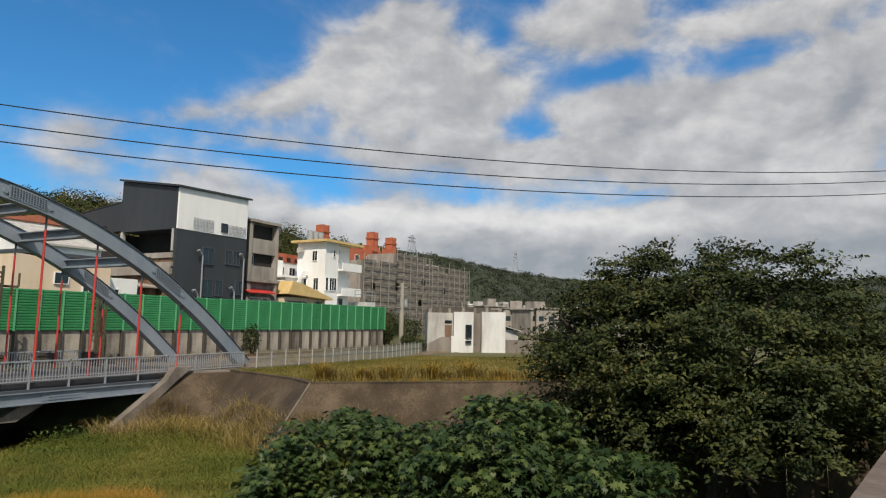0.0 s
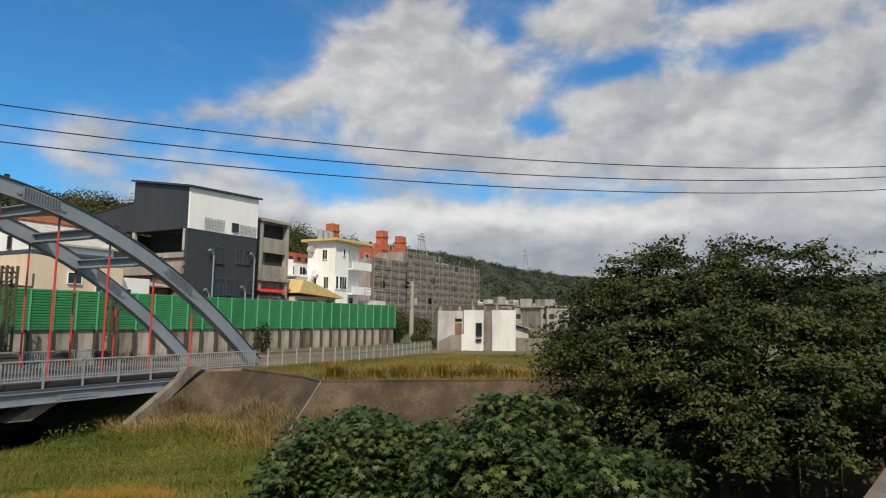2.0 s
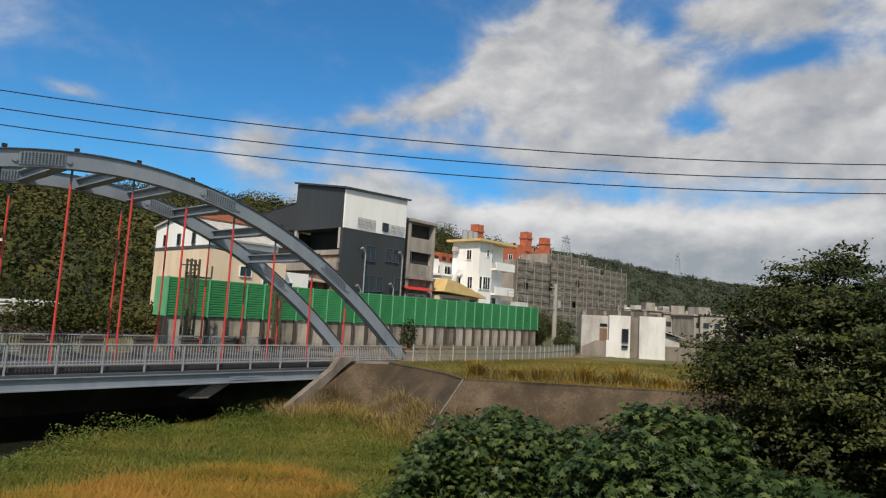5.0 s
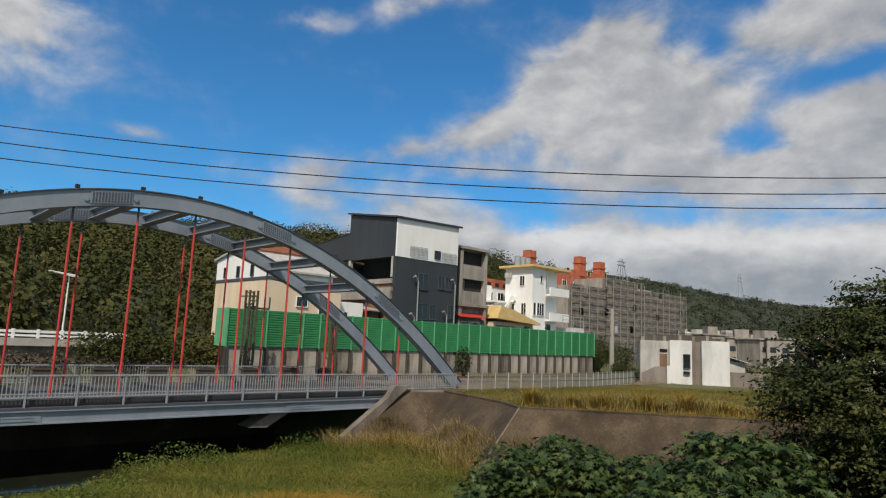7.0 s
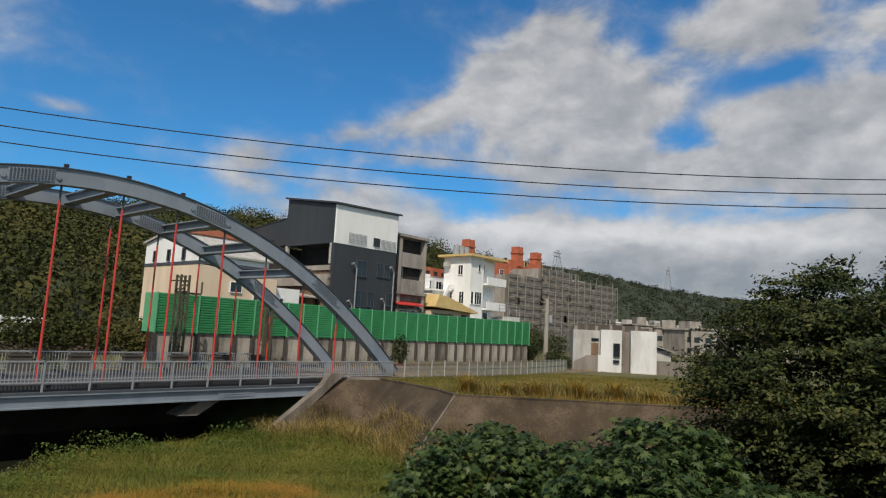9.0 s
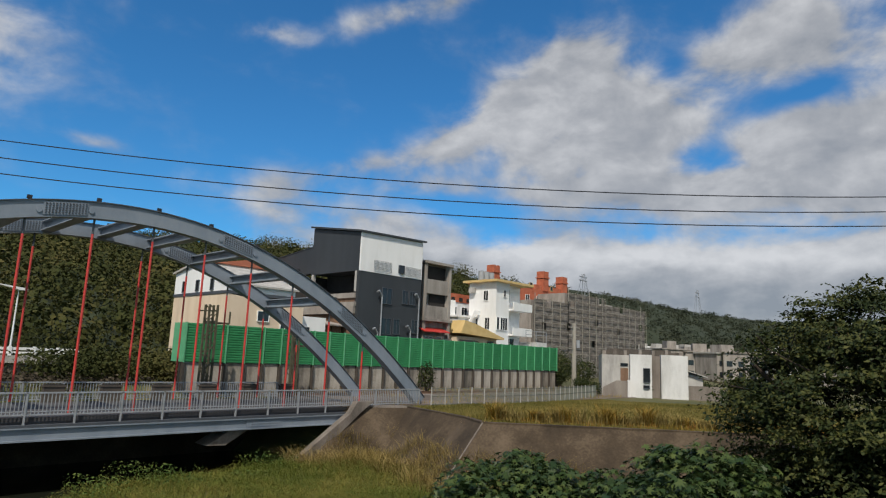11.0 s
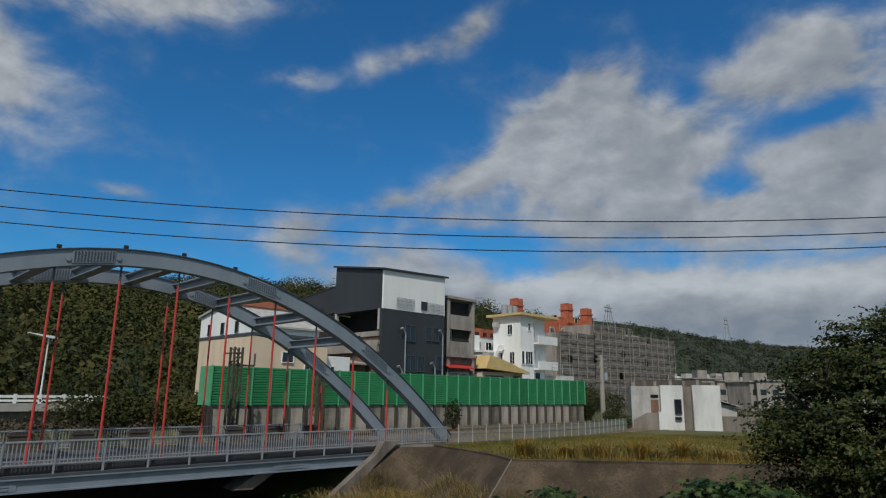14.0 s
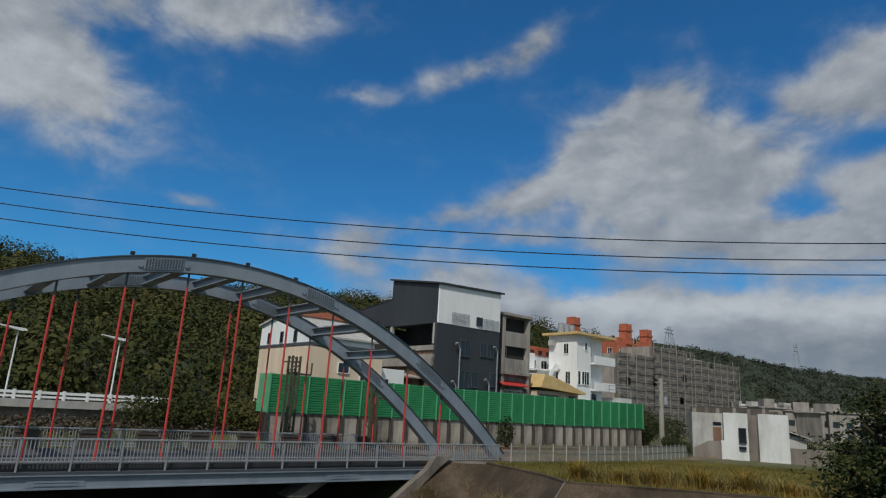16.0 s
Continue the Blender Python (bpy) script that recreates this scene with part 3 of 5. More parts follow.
    tagged(part("bearing_block", w, M_CONC), "sloping pale concrete bearing block under the bridge", "block", kind="structure")
    tagged(part("abutment", Shape().box(26.8, 33.5, 0, 29.5, 42, 3.29), M_CONC), "stained concrete bridge abutment", "abutment", kind="structure")


build_bridge()


# ---------------------------------------------------------------- noise barrier
def build_barrier():
    root = thing("noise_barrier", (22.3, 48, 5.9), "tall green ribbed metal noise barrier on steel posts", "noise barrier")
    w, h, n = 1.69, 2.97, 15
    s = Shape()
    prof = []
    for i in range(n):
        z0, z1 = h * i / n, h * (i + 1) / n
        prof += [(0.0, z0), (-0.028, z0 + (z1 - z0) * 0.2), (-0.028, z0 + (z1 - z0) * 0.75), (0.0, z0 + (z1 - z0) * 0.9)]
    prof += [(0.0, h), (0.09, h), (0.09, 0.0)]
    s.prism(prof, "x", 0.05, w - 0.05)
    pm = s.mesh("barrier_panel")
    pm.materials.append(M_GREEN)
    po = Shape().box(-0.05, -0.11, -0.05, 0.05, 0.12, h + 0.04).mesh("barrier_post")
    po.materials.append(M_GREENP)
    for i in range(31):
        if i < 30:
            a = part("barrier_panel", pm, M_GREEN, root)
            a.location = (i * w, 0, 0)
        b = part("barrier_post", po, M_GREENP, root)
        b.location = (i * w, 0, 0)
    part("end_panel", Shape().box(-0.05, 0.13, 0, 0.03, 2.0, h), M_GREENP, root)
    # concrete wall with steel stanchions beneath
    wall = thing("barrier_wall", (22.3, 48, 3.6), "stained concrete panel wall with rusty steel stanchions under the barrier", "wall", kind="structure")
    pn = Shape().box(0.12, 0.12, 0.0, w - 0.12, 0.4, 2.28).mesh("wall_panel")
    pn.materials.append(mat("patchy_concrete_panel", [(0.09, 0.08, 0.065), (0.27, 0.24, 0.20), (0.46, 0.42, 0.36)], 0.92, 0.9, 12, 0.4, piece=0.4, streak=4))
    st = Shape()
    st.box(-0.09, -0.10, 0, 0.09, -0.06, 2.3).box(-0.09, 0.10, 0, 0.09, 0.14, 2.3).box(-0.02, -0.06, 0, 0.02, 0.10, 2.3)
    for k in range(4):
        st.box(-0.06, -0.13, 0.25 + 0.5 * k, 0.06, -0.10, 0.5 + 0.5 * k)
    sm = st.mesh("stanchion")
    sm.materials.append(M_STAN)
    for i in range(30):
        for name, me in (("wall_panel", pn), ("stanchion", sm)):
            a = part(name, me, None, wall)
            a.location = (i * w, 0, 0)
    # near-black sheet paints the shade between the wall panels
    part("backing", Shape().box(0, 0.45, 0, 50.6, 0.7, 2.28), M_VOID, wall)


build_barrier()


# ---------------------------------------------------------------- buildings
def window(root, x, z, w, h, y, panes=2, frame_mat=None, depth=0.12, axis="y", name="window"):
    """A window in a wall facing -y at y (or facing -x at x=y): frame, dark panes, sill."""
    frame_mat = frame_mat or M_WHITE

    def bx(s, a, d0, c, a2, d1, c2):
        return s.box(a, d0, c, a2, d1, c2) if axis == "y" else s.box(d0, a, c, d1, a2, c2)
    g = part(name, bx(Shape(), x, y - 0.02, z, x + w, y + 0.02, z + h), M_GLASS, root)
    fr = Shape()
    t = 0.07
    bx(fr, x - t, y - 0.08, z - t, x, y + 0.04, z + h + t)
    bx(fr, x + w, y - 0.08, z - t, x + w + t, y + 0.04, z + h + t)
    bx(fr, x, y - 0.08, z + h, x + w, y + 0.04, z + h + t)
    bx(fr, x, y - 0.14, z - t, x + w, y + 0.04, z)
    for i in range(1, panes):
        c = x + w * i / panes
        bx(fr, c - 0.025, y - 0.06, z, c + 0.025, y + 0.03, z + h)
    part("window_frame", fr, frame_mat, g)
    return g


def grille(root, x, z, w, h, y, material):
    s = Shape()
    for i in range(int(w / 0.22) + 1):
        s.box(x + i * 0.22, y - 0.16, z, x + i * 0.22 + 0.04, y - 0.12, z + h)
    for k in range(4):
        s.box(x, y - 0.17, z + h * k / 3, x + w, y - 0.13, z + h * k / 3 + 0.04)
    return part("window_grille", s, material, root)


def build_dark_house():
    """Charcoal clad house with a white top storey; its front stands at y = 60."""
    root = thing("charcoal_house", (48.5, 60, TOP), "charcoal and white metal-clad four-storey house with open roof deck behind", "house")
    part("lower_wall", Shape().box(0, 0, 0, 10.5, 0.5, 13.4).box(9.9, 0.5, 0, 10.5, 10, 13.4), M_DARKP, root)
    part("side_wall", Shape().box(0.05, 0.5, 0, 9.9, 10.0, 10.1), M_RUST, root)
    part("side_slab", Shape().box(-0.15, 0.45, 10.1, 9.9, 10.0, 10.7), M_BARE, root)
    # shade of the open storey, painted as a near-black box and floor sheet
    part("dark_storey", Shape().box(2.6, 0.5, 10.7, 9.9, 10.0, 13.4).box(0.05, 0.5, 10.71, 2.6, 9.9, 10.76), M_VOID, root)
    for yy in (0.5, 9.5):
        part("corner_column", Shape().box(0.0, yy, 10.9, 0.4, yy + 0.4, 13.4), M_PALE, root)
    part("white_front", Shape().prism([(0.02, 13.4), (10.45, 13.4), (10.45, 18.4), (0.02, 18.1)], "y", -0.06, 0.2), M_WHITE, root)
    rise = Shape()
    rise.add([(0, .2, 13.4), (10.5, .2, 13.4), (10.5, 10, 13.4), (0, 10, 13.4), (0, .2, 18.1), (10.5, .2, 18.4), (10.5, 10, 19.9), (0, 10, 19.6)],
             [(0, 3, 2, 1), (4, 5, 6, 7), (0, 1, 5, 4), (1, 2, 6, 5), (2, 3, 7, 6), (3, 0, 4, 7)])
    part("upper_wall", rise, M_DARKP, root)
    roof = Shape()
    roof.add([(-.35, -.35, 18.1), (10.9, -.35, 18.42), (10.9, 10.3, 20.0), (-.35, 10.3, 19.68), (-.35, -.35, 18.32), (10.9, -.35, 18.66), (10.9, 10.3, 20.2), (-.35, 10.3, 19.9)],
             [(0, 3, 2, 1), (4, 5, 6, 7), (0, 1, 5, 4), (1, 2, 6, 5), (2, 3, 7, 6), (3, 0, 4, 7)])
    part("roof", roof, M_DARKP, root, "thin dark metal roof")
    # sloping roof wing behind with the open deck below it
    part("wing_roof", Shape().prism([(10.0, 13.6), (26.0, 12.4), (26.0, 15.4), (10.0, 17.1)], "x", 0.0, 0.4), M_DARKP, root)
    part("wing_roof_sheet", Shape().prism([(10.0, 17.0), (26.0, 15.3), (26.0, 15.5), (10.0, 17.2)], "x", 0.0, 10.0), M_DARKP, root)
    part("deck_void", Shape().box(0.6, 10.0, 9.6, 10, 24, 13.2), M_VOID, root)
    part("deck_slab", Shape().box(-0.3, 0.3, 9.1, 9.8, 24, 9.6).box(-0.35, 0.4, 8.2, 0.0, 24, 9.1), M_BARE, root)
    part("brick_infill", Shape().box(0.1, 10.1, 0, 9.8, 24, 9.0), M_RUST, root)
    for x, z, w, h in ((3.75, 9.75, 1.6, 1.9), (7.2, 10.0, 0.95, 1.65), (8.45, 10.0, 0.95, 1.65), (3.9, 6.0, 1.5, 1.9), (5.9, 6.1, 1.0, 1.8), (9.0, 6.4, 1.1, 1.6)):
        window(root, x, z, w, h, -0.02, 2, M_STEELD)
    window(root, 6.3, 13.85, 0.9, 0.95, -0.08, 1, M_DARKP)
    grille(root, 2.1, 13.7, 2.9, 1.2, 0.0, M_RAIL)
    grille(root, 7.45, 13.6, 2.7, 1.15, 0.0, M_RAIL)
    # wall lamps on bent pipes
    for x, z in ((3.5, 10.6), (9.9, 10.8), (8.6, 6.6), (3.1, 6.0)):
        s = Shape().tube((x, -0.35, 3), (x, -0.35, z), 0.09).tube((x, -0.35, z), (x - 0.5, -0.4, z + 0.6), 0.09).tube((x - 0.5, -0.4, z + 0.6), (x - 0.9, -0.45, z + 0.5), 0.13)
        part("vent_pipe", s, M_RAIL, root, "pale bent vent pipe")


def build_bare_house():
    root = thing("bare_concrete_house", (60.4, 61, TOP), "unfinished bare concrete house with open dark storeys", "house")
    part("wall", Shape().box(0.0, 0.6, 0, 5.2, 12, 16.3), M_BARE, root)
    for z in (16.0, 8.2, 5.6):
        part("floor_slab", Shape().box(-0.2, -0.5, z, 5.5, 1.0, z + 0.35), M_BARE, root)
    part("parapet", Shape().box(0.4, -0.1, 11.95, 4.8, 0.5, 13.9), M_BARE, root)
    part("parapet", Shape().box(0.4, -0.1, 8.56, 4.8, 0.5, 10.3), M_BARE, root)
    for x in (0.0, 4.8):
        part("column", Shape().box(x, -0.3, 5.6, x + 0.4, 0.6, 16.2), M_BARE, root)
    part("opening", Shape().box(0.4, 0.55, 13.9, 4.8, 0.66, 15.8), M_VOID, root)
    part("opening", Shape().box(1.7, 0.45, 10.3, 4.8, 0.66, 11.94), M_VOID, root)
    window(root, 0.6, 10.5, 0.8, 1.1, 0.56, 1, M_RAIL)
    part("red_awning", Shape().prism([(-1.2, 6.7), (0.5, 7.25), (0.5, 7.37), (-1.2, 6.82)], "x", -0.5, 4.4), M_RED, root, "red sheet awning")
    part("shop_front", Shape().box(0.2, 0.3, 0, 5.0, 0.58, 6.3), M_CREAM, root)
    window(root, 1.0, 4.4, 1.4, 1.7, 0.28, 2)
    window(root, 3.2, 4.4, 0.9, 1.7, 0.28, 1)


def build_white_house():
    """White three-storey house with balconies; front corner at x = 78.6, y = 63."""
    root = thing("white_house", (78.6, 63, TOP), "white rendered three-storey house with balconies and a pale yellow roof edge", "house")
    part("wall", Shape().box(0, 0, 0, 3.4, 5.6, 15.6).box(3.4, 1.6, 0, 8.4, 5.6, 15.6), M_WHITE, root)
    part("roof_slab", Shape().box(-0.8, -0.8, 15.6, 9.0, 6.4, 15.95), M_YELLOW, root, "pale yellow roof edge")
    # lower wing with an outside stair
    part("side_wing", Shape().box(-4.4, 4.0, 0, -0.02, 12, 9.8), M_WHITE, root)
    part("side_wing_roof", Shape().box(-4.7, 3.7, 9.8, -0.03, 12.2, 10.1), M_WHITE, root)
    part("wing_turret", Shape().box(-3.9, 6.5, 10.1, -2.3, 10.0, 12.6), M_WHITE, root)
    part("stair_flank", Shape().prism([(-4.4, 6.3), (-1.4, 11.0), (-0.1, 11.0), (-0.1, 10.3), (-1.2, 10.3), (-4.2, 5.6)], "y", 3.2, 3.4), M_WHITE, root)
    # solid-fronted balconies on the far half of the front
    for z in (11.3, 7.3, 3.6):
        part("balcony", Shape().box(3.4, -0.9, z, 8.5, 1.6, z + 0.25).box(3.4, -0.9, z + 0.25, 8.5, -0.75, z + 1.3).box(8.35, -0.75, z + 0.25, 8.5, 1.6, z + 1.3), M_WHITE, root)
    part("balcony_rail", Shape().box(5.5, -1.9, 7.6, 11.3, -1.82, 7.68).box(5.5, -1.9, 8.2, 11.3, -1.82, 8.28).box(5.5, -1.9, 6.5, 5.58, -1.82, 8.3).box(11.2, -1.9, 6.5, 11.28, -1.82, 8.3).box(8.3, -1.9, 6.5, 8.38, -1.82, 8.3), M_RAIL, root)
    part("rear_terrace", Shape().box(8.6, -1.8, 0, 11.5, 4, 6.5), M_WORN, root)
    for x, z, w, h in ((1.9, 13.4, 0.5, 1.0), (0.25, 8.1, 0.6, 1.9), (1.2, 8.1, 1.7, 1.9), (0.8, 4.6, 2.0, 1.1)):
        window(root, x, z, w, h, -0.02, 3 if w > 1.5 else 1)
    for x, z, w, h in ((4.0, 12.7, 1.5, 2.2), (4.0, 8.7, 1.4, 2.2), (4.4, 4.9, 2.4, 2.0)):
        window(root, x, z, w, h, 1.58, 2)
    for yy, z, w, h in ((1.6, 12.7, 0.9, 1.5), (1.2, 8.1, 0.9, 1.8), (3.6, 8.1, 0.9, 1.8)):
        window(root, yy, z, w, h, -0.02, 2, axis="x")
    for x, z in ((-3.6, 7.4), (-1.6, 7.0)):
        window(root, x, z, 0.8, 1.7, 3.98, 2)
    for k in range(3):
        part("water_tank", Shape().tube((1.2 + 1.3 * k, 4.2, 15.95), (1.2 + 1.3 * k, 4.2, 17.7), 0.5, n=12), M_RAIL, root, "steel rooftop water tank")
    part("air_conditioner", Shape().box(-0.7, 4.2, 14.0, -0.02, 5.2, 14.8), M_PALE, root)
    part("ground_awning", Shape().prism([(-2.4, 4.9), (0, 5.5), (0, 5.65), (-2.4, 5.05)], "x", -3, 3.2), M_CONC, root)


def build_yellow_shed():
    root = thing("yellow_roofed_shed", (66.5, 60.5, TOP + 2.0), "low shed with a yellow sheet roof and dark openings", "shed")
    part("roof", Shape().prism([(0, 4.9), (0.8, 6.7), (3.2, 6.3), (9.6, 4.6), (9.6, 4.35)], "y", -1.2, 5), M_YELLOW, root)
    part("wall", Shape().box(0.4, 0, -2.0, 9.3, 4.6, 4.5), M_CREAM, root)
    part("opening", Shape().box(1.0, -0.05, 1.2, 4.6, 0.05, 4.0), M_VOID, root)
    window(root, 7.2, 2.4, 1.3, 1.6, -0.02, 2, M_RUST)
    part("awning", Shape().prism([(-1.9, 2.7), (0, 3.9), (0, 4.0), (-1.9, 2.85)], "x", 0.6, 4.9), M_CONC, root)


def build_cream_house():
    root = thing("cream_house", (31.7, 60, TOP), "cream and white gabled factory house with a grey band", "house")
    part("wall", Shape().prism([(0, 2.8), (9.2, 2.8), (9.2, 8.2), (5.6, 8.2), (0, 9.0)], "y", 0, 12.2), M_CREAM, root)
    part("base_wall", Shape().box(0.8, 0.5, 0, 9.2, 12, 2.8), M_RUST, root)
    part("gable_wall", Shape().prism([(0.0, 9.25), (12.2, 9.25), (12.2, 11.5), (7.4, 12.4), (0.0, 9.9)], "x", -0.02, 8.0), M_WHITE, root)
    part("roof", Shape().prism([(-0.3, 9.85), (7.4, 12.42), (12.5, 11.5), (12.5, 11.7), (7.4, 12.65), (-0.3, 10.05)], "x", -0.3, 8.3), M_PALE, root)
    part("grey_band", Shape().box(-0.08, -0.05, 8.95, 8.1, 12.25, 9.25), M_STEELD, root)
    for y in (3.0, 6.3, 9.5):
        window(root, y, 9.45, 0.6, 1.1, -0.04, 1, M_STEELD, axis="x")
    for x, z, w in ((3.6, 6.4, 1.3), (6.4, 5.6, 1.1)):
        window(root, x, z, w, 1.0, -0.02, 2)
    part("loading_void", Shape().box(-0.04, 1.6, 4.4, 0.05, 4.4, 6.2), M_VOID, root)
    part("annex", Shape().box(9.2, 1.5, 0, 13.4, 9, 7.4), M_WHITE, root)
    window(root, 10.2, 4.6, 1.0, 1.6, 1.48, 2)


def build_red_roof_house():
    root = thing("red_roofed_house", (38.6, 76, TOP), "white house with an orange sheet roof and a dark window row", "house")
    part("wall", Shape().box(0, 0, 0, 12, 9, 14.0), M_WHITE, root)
    part("roof", Shape().prism([(-0.8, 14.0), (6, 15.4), (12.8, 14.4), (12.8, 14.0)], "y", -0.8, 9.5), M_ROOF, root)
    for x in (0.7, 2.2, 4.6, 6.2, 8.2, 9.9):
        window(root, x, 10.0, 1.1, 2.2, -0.02, 2, M_DARKP)
    part("balcony", Shape().box(0, -1.2, 9.2, 12, 0, 9.5), M_WHITE, root)


def build_band_house():
    root = thing("orange_topped_house", (76.6, 71.5, TOP), "white house with an orange tiled parapet and water tanks", "house")
    part("wall", Shape().box(0, 0, 0, 6.2, 8, 12.6), M_WHITE, root)
    part("parapet", Shape().box(-0.1, -0.1, 12.6, 6.3, 8.1, 14.0), M_ORANGE, root, "orange tiled parapet")
    for x in (0.8, 3.4):
        window(root, x, 10.2, 1.3, 1.6, -0.02, 2)
    for x in (0.7, 2.6, 4.5):
        part("parapet_opening", Shape().box(x, -0.14, 12.75, x + 0.9, -0.105, 13.4), M_VOID, root)


def build_rust_sheds():
    root = thing("rusty_shed", (41.0, 62.5, TOP), "brown corrugated sheet shed with a small white window", "shed")
    s = Shape()
    for i in range(36):
        s.box(i * 0.2, 0.0 if i % 2 else 0.05, 0, i * 0.2 + 0.2, 3, 6.6)
    part("wall", s, M_RUST, root)
    part("roof", Shape().prism([(-0.8, 6.6), (3.2, 7.2), (3.2, 7.35), (-0.8, 6.75)], "x", -0.3, 7.5), M_BARE, root)
    window(root, 5.2, 4.2, 1.2, 0.8, -0.02, 2)


def build_orange_house():
    root = thing("orange_brick_building", (114, 95, TOP), "orange brick apartment building with castle-like roof towers", "building")
    part("wall", Shape().box(0.3, 0, 0, 36, 3.4, 21.6).box(20.5, 0.1, 21.6, 35.2, 3.4, 22.9).box(4.0, 0.6, 21.6, 20.5, 3.4, 22.2), M_ORANGE, root)
    for x, w, h in ((3.0, 2.3, 25.2), (23.6, 2.3, 26.2), (32.6, 2.3, 25.8)):
        t = part("roof_tower", Shape().box(x, -0.3, 21.6, x + w, 1.9, h).box(x - 0.2, -0.5, h - 1.3, x + w + 0.2, 2.1, h - 1.0), M_ORANGE, root)
        for mx in (x, x + w - 0.8):
            part("merlon", Shape().box(mx, -0.3, h, mx + 0.8, 1.9, h + 0.5), M_ORANGE, t)
    for i in range(7):
        for k in range(4):
            window(root, 1.5 + i * 4.9, 5.5 + k * 4.2, 1.6, 1.8, -0.02, 2)
    for x in (18.0, 27.2):
        window(root, x, 21.9, 1.2, 1.2, 0.08, 1, M_YELLOW)


def build_scaffold_building():
    root = thing("scaffolded_building", (119.5, 85, TOP), "building shell wrapped in grey scaffold netting and poles", "building")
    part("core", Shape().box(1.5, 1.6, 0, 54, 16, 17.5), M_BARE, root)
    part("upper_core", Shape().box(16, 2, 17.5, 33, 12, 20.5), M_BARE, root)
    part("stair_core", Shape().box(34, 2, 17.5, 40, 9, 19.3), M_PALE, root)
    for x0, x1, h in ((0, 14, 17.6), (14, 32, 20.2), (32, 55, 18.6)):
        n, m = int((x1 - x0) / 1.6), int(h / 1.7)
        vs, fs = [], []
        for j in range(m + 1):
            for i in range(n + 1):
                vs.append((x0 + (x1 - x0) * i / n, -0.1 + 0.07 * math.sin(i * 2.3 + j * 1.1) * math.cos(j * 1.9), h * j / m))
        for j in range(m):
            for i in range(n):
                if (i * 7 + j * 13 + int(x0)) % 23 != 0:
                    k = j * (n + 1) + i
                    fs.append((k, k + 1, k + n + 2, k + n + 1))
        part("scaffold_net", Shape().add(vs, fs), M_NET, root)
        for i in range(0, n + 1, 2):
            x = x0 + (x1 - x0) * i / n
            part("upright_pole", Shape().box(x - 0.05, -0.55, 0, x + 0.05, -0.45, h + 0.4 + 0.9 * ((i * 5) % 3 == 0)), M_POLE, root)
        for j in range(m + 1):
            z = h * j / m
            part("ledger_pole", Shape().box(x0, -0.58, z, x1, -0.48, z + 0.09), M_POLE, root)


def build_white_block():
    """Small flat-roofed concrete house across the yellow field; its front looks at the river."""
    root = thing("flat_roofed_house", (64.4, 36.6, TOP), "unpainted and white rendered flat-roofed small house", "house", turn=-57.5)
    part("side_room", Shape().box(0.15, 0.1, 0, 3.1, 7, 4.5), M_PALE, root, "unpainted grey concrete side room")
    part("white_wall", Shape().box(3.1, -0.9, 0, 5.35, 0.3, 4.6).box(3.1, 0.3, 0, 5.35, 7, 4.35), M_WORN, root)
    part("recess", Shape().box(5.35, 0.2, 0, 6.35, 7, 4.5), M_CONC, root)
    part("white_wall", Shape().box(6.35, -0.6, 0, 9.1, 0.3, 4.65).box(6.35, 0.3, 0, 9.1, 7, 4.4), M_WORN, root)
    # broken parapet of short piers over the roof, dark bands filling the gaps behind
    part("dark_gap_band", Shape().box(0.5, 2.2, 4.5, 8.9, 2.5, 5.0).box(0.9, 3.4, 4.5, 8.0, 3.8, 5.25), M_STAN, root)
    for x, h in ((0.35, 0.35), (1.5, 0.5), (2.6, 0.42), (4.2, 0.55), (5.6, 0.5), (7.0, 0.62), (8.5, 0.4)):
        part("roof_pier", Shape().box(x, 0.9, 4.35, x + 0.3, 1.25, 4.62 + h), M_CONC, root)
    part("door", Shape().box(2.15, 0.03, 1.5, 2.95, 0.12, 3.1), M_RUST, root, "dull brown door")
    part("transom", Shape().box(2.15, 0.03, 3.3, 2.95, 0.12, 3.62), M_GLASS, root)
    window(root, 4.5, 1.7, 0.6, 1.4, -0.92, 1, M_STEELD)
    window(root, 4.5, 1.05, 0.55, 0.25, -0.92, 1, M_STEELD)
    part("yard_wall", Shape().prism([(0.2, 0.0), (2.75, 0.0), (2.75, 1.75), (1.6, 1.75), (0.2, 1.0)], "y", -1.5, -1.3), M_CONC, root)
    part("gate_pier", Shape().box(2.76, -1.6, 0, 3.08, -1.1, 1.85), M_WORN, root)
    part("lean_to", Shape().box(9.1, 1.0, 0, 10.9, 5, 2.6).prism([(9.0, 3.2), (11.3, 2.5), (11.3, 2.4), (9.0, 3.1)], "y", 0.5, 5), M_PALE, root)
    part("low_wall", Shape().box(9.1, -0.4, 0, 16.0, -0.15, 1.5), M_CONC, root)


for make in (build_dark_house, build_bare_house, build_white_house, build_yellow_shed, build_cream_house, build_red_roof_house,
             build_rust_sheds, build_band_house, build_orange_house, build_scaffold_building, build_white_block):
    make()


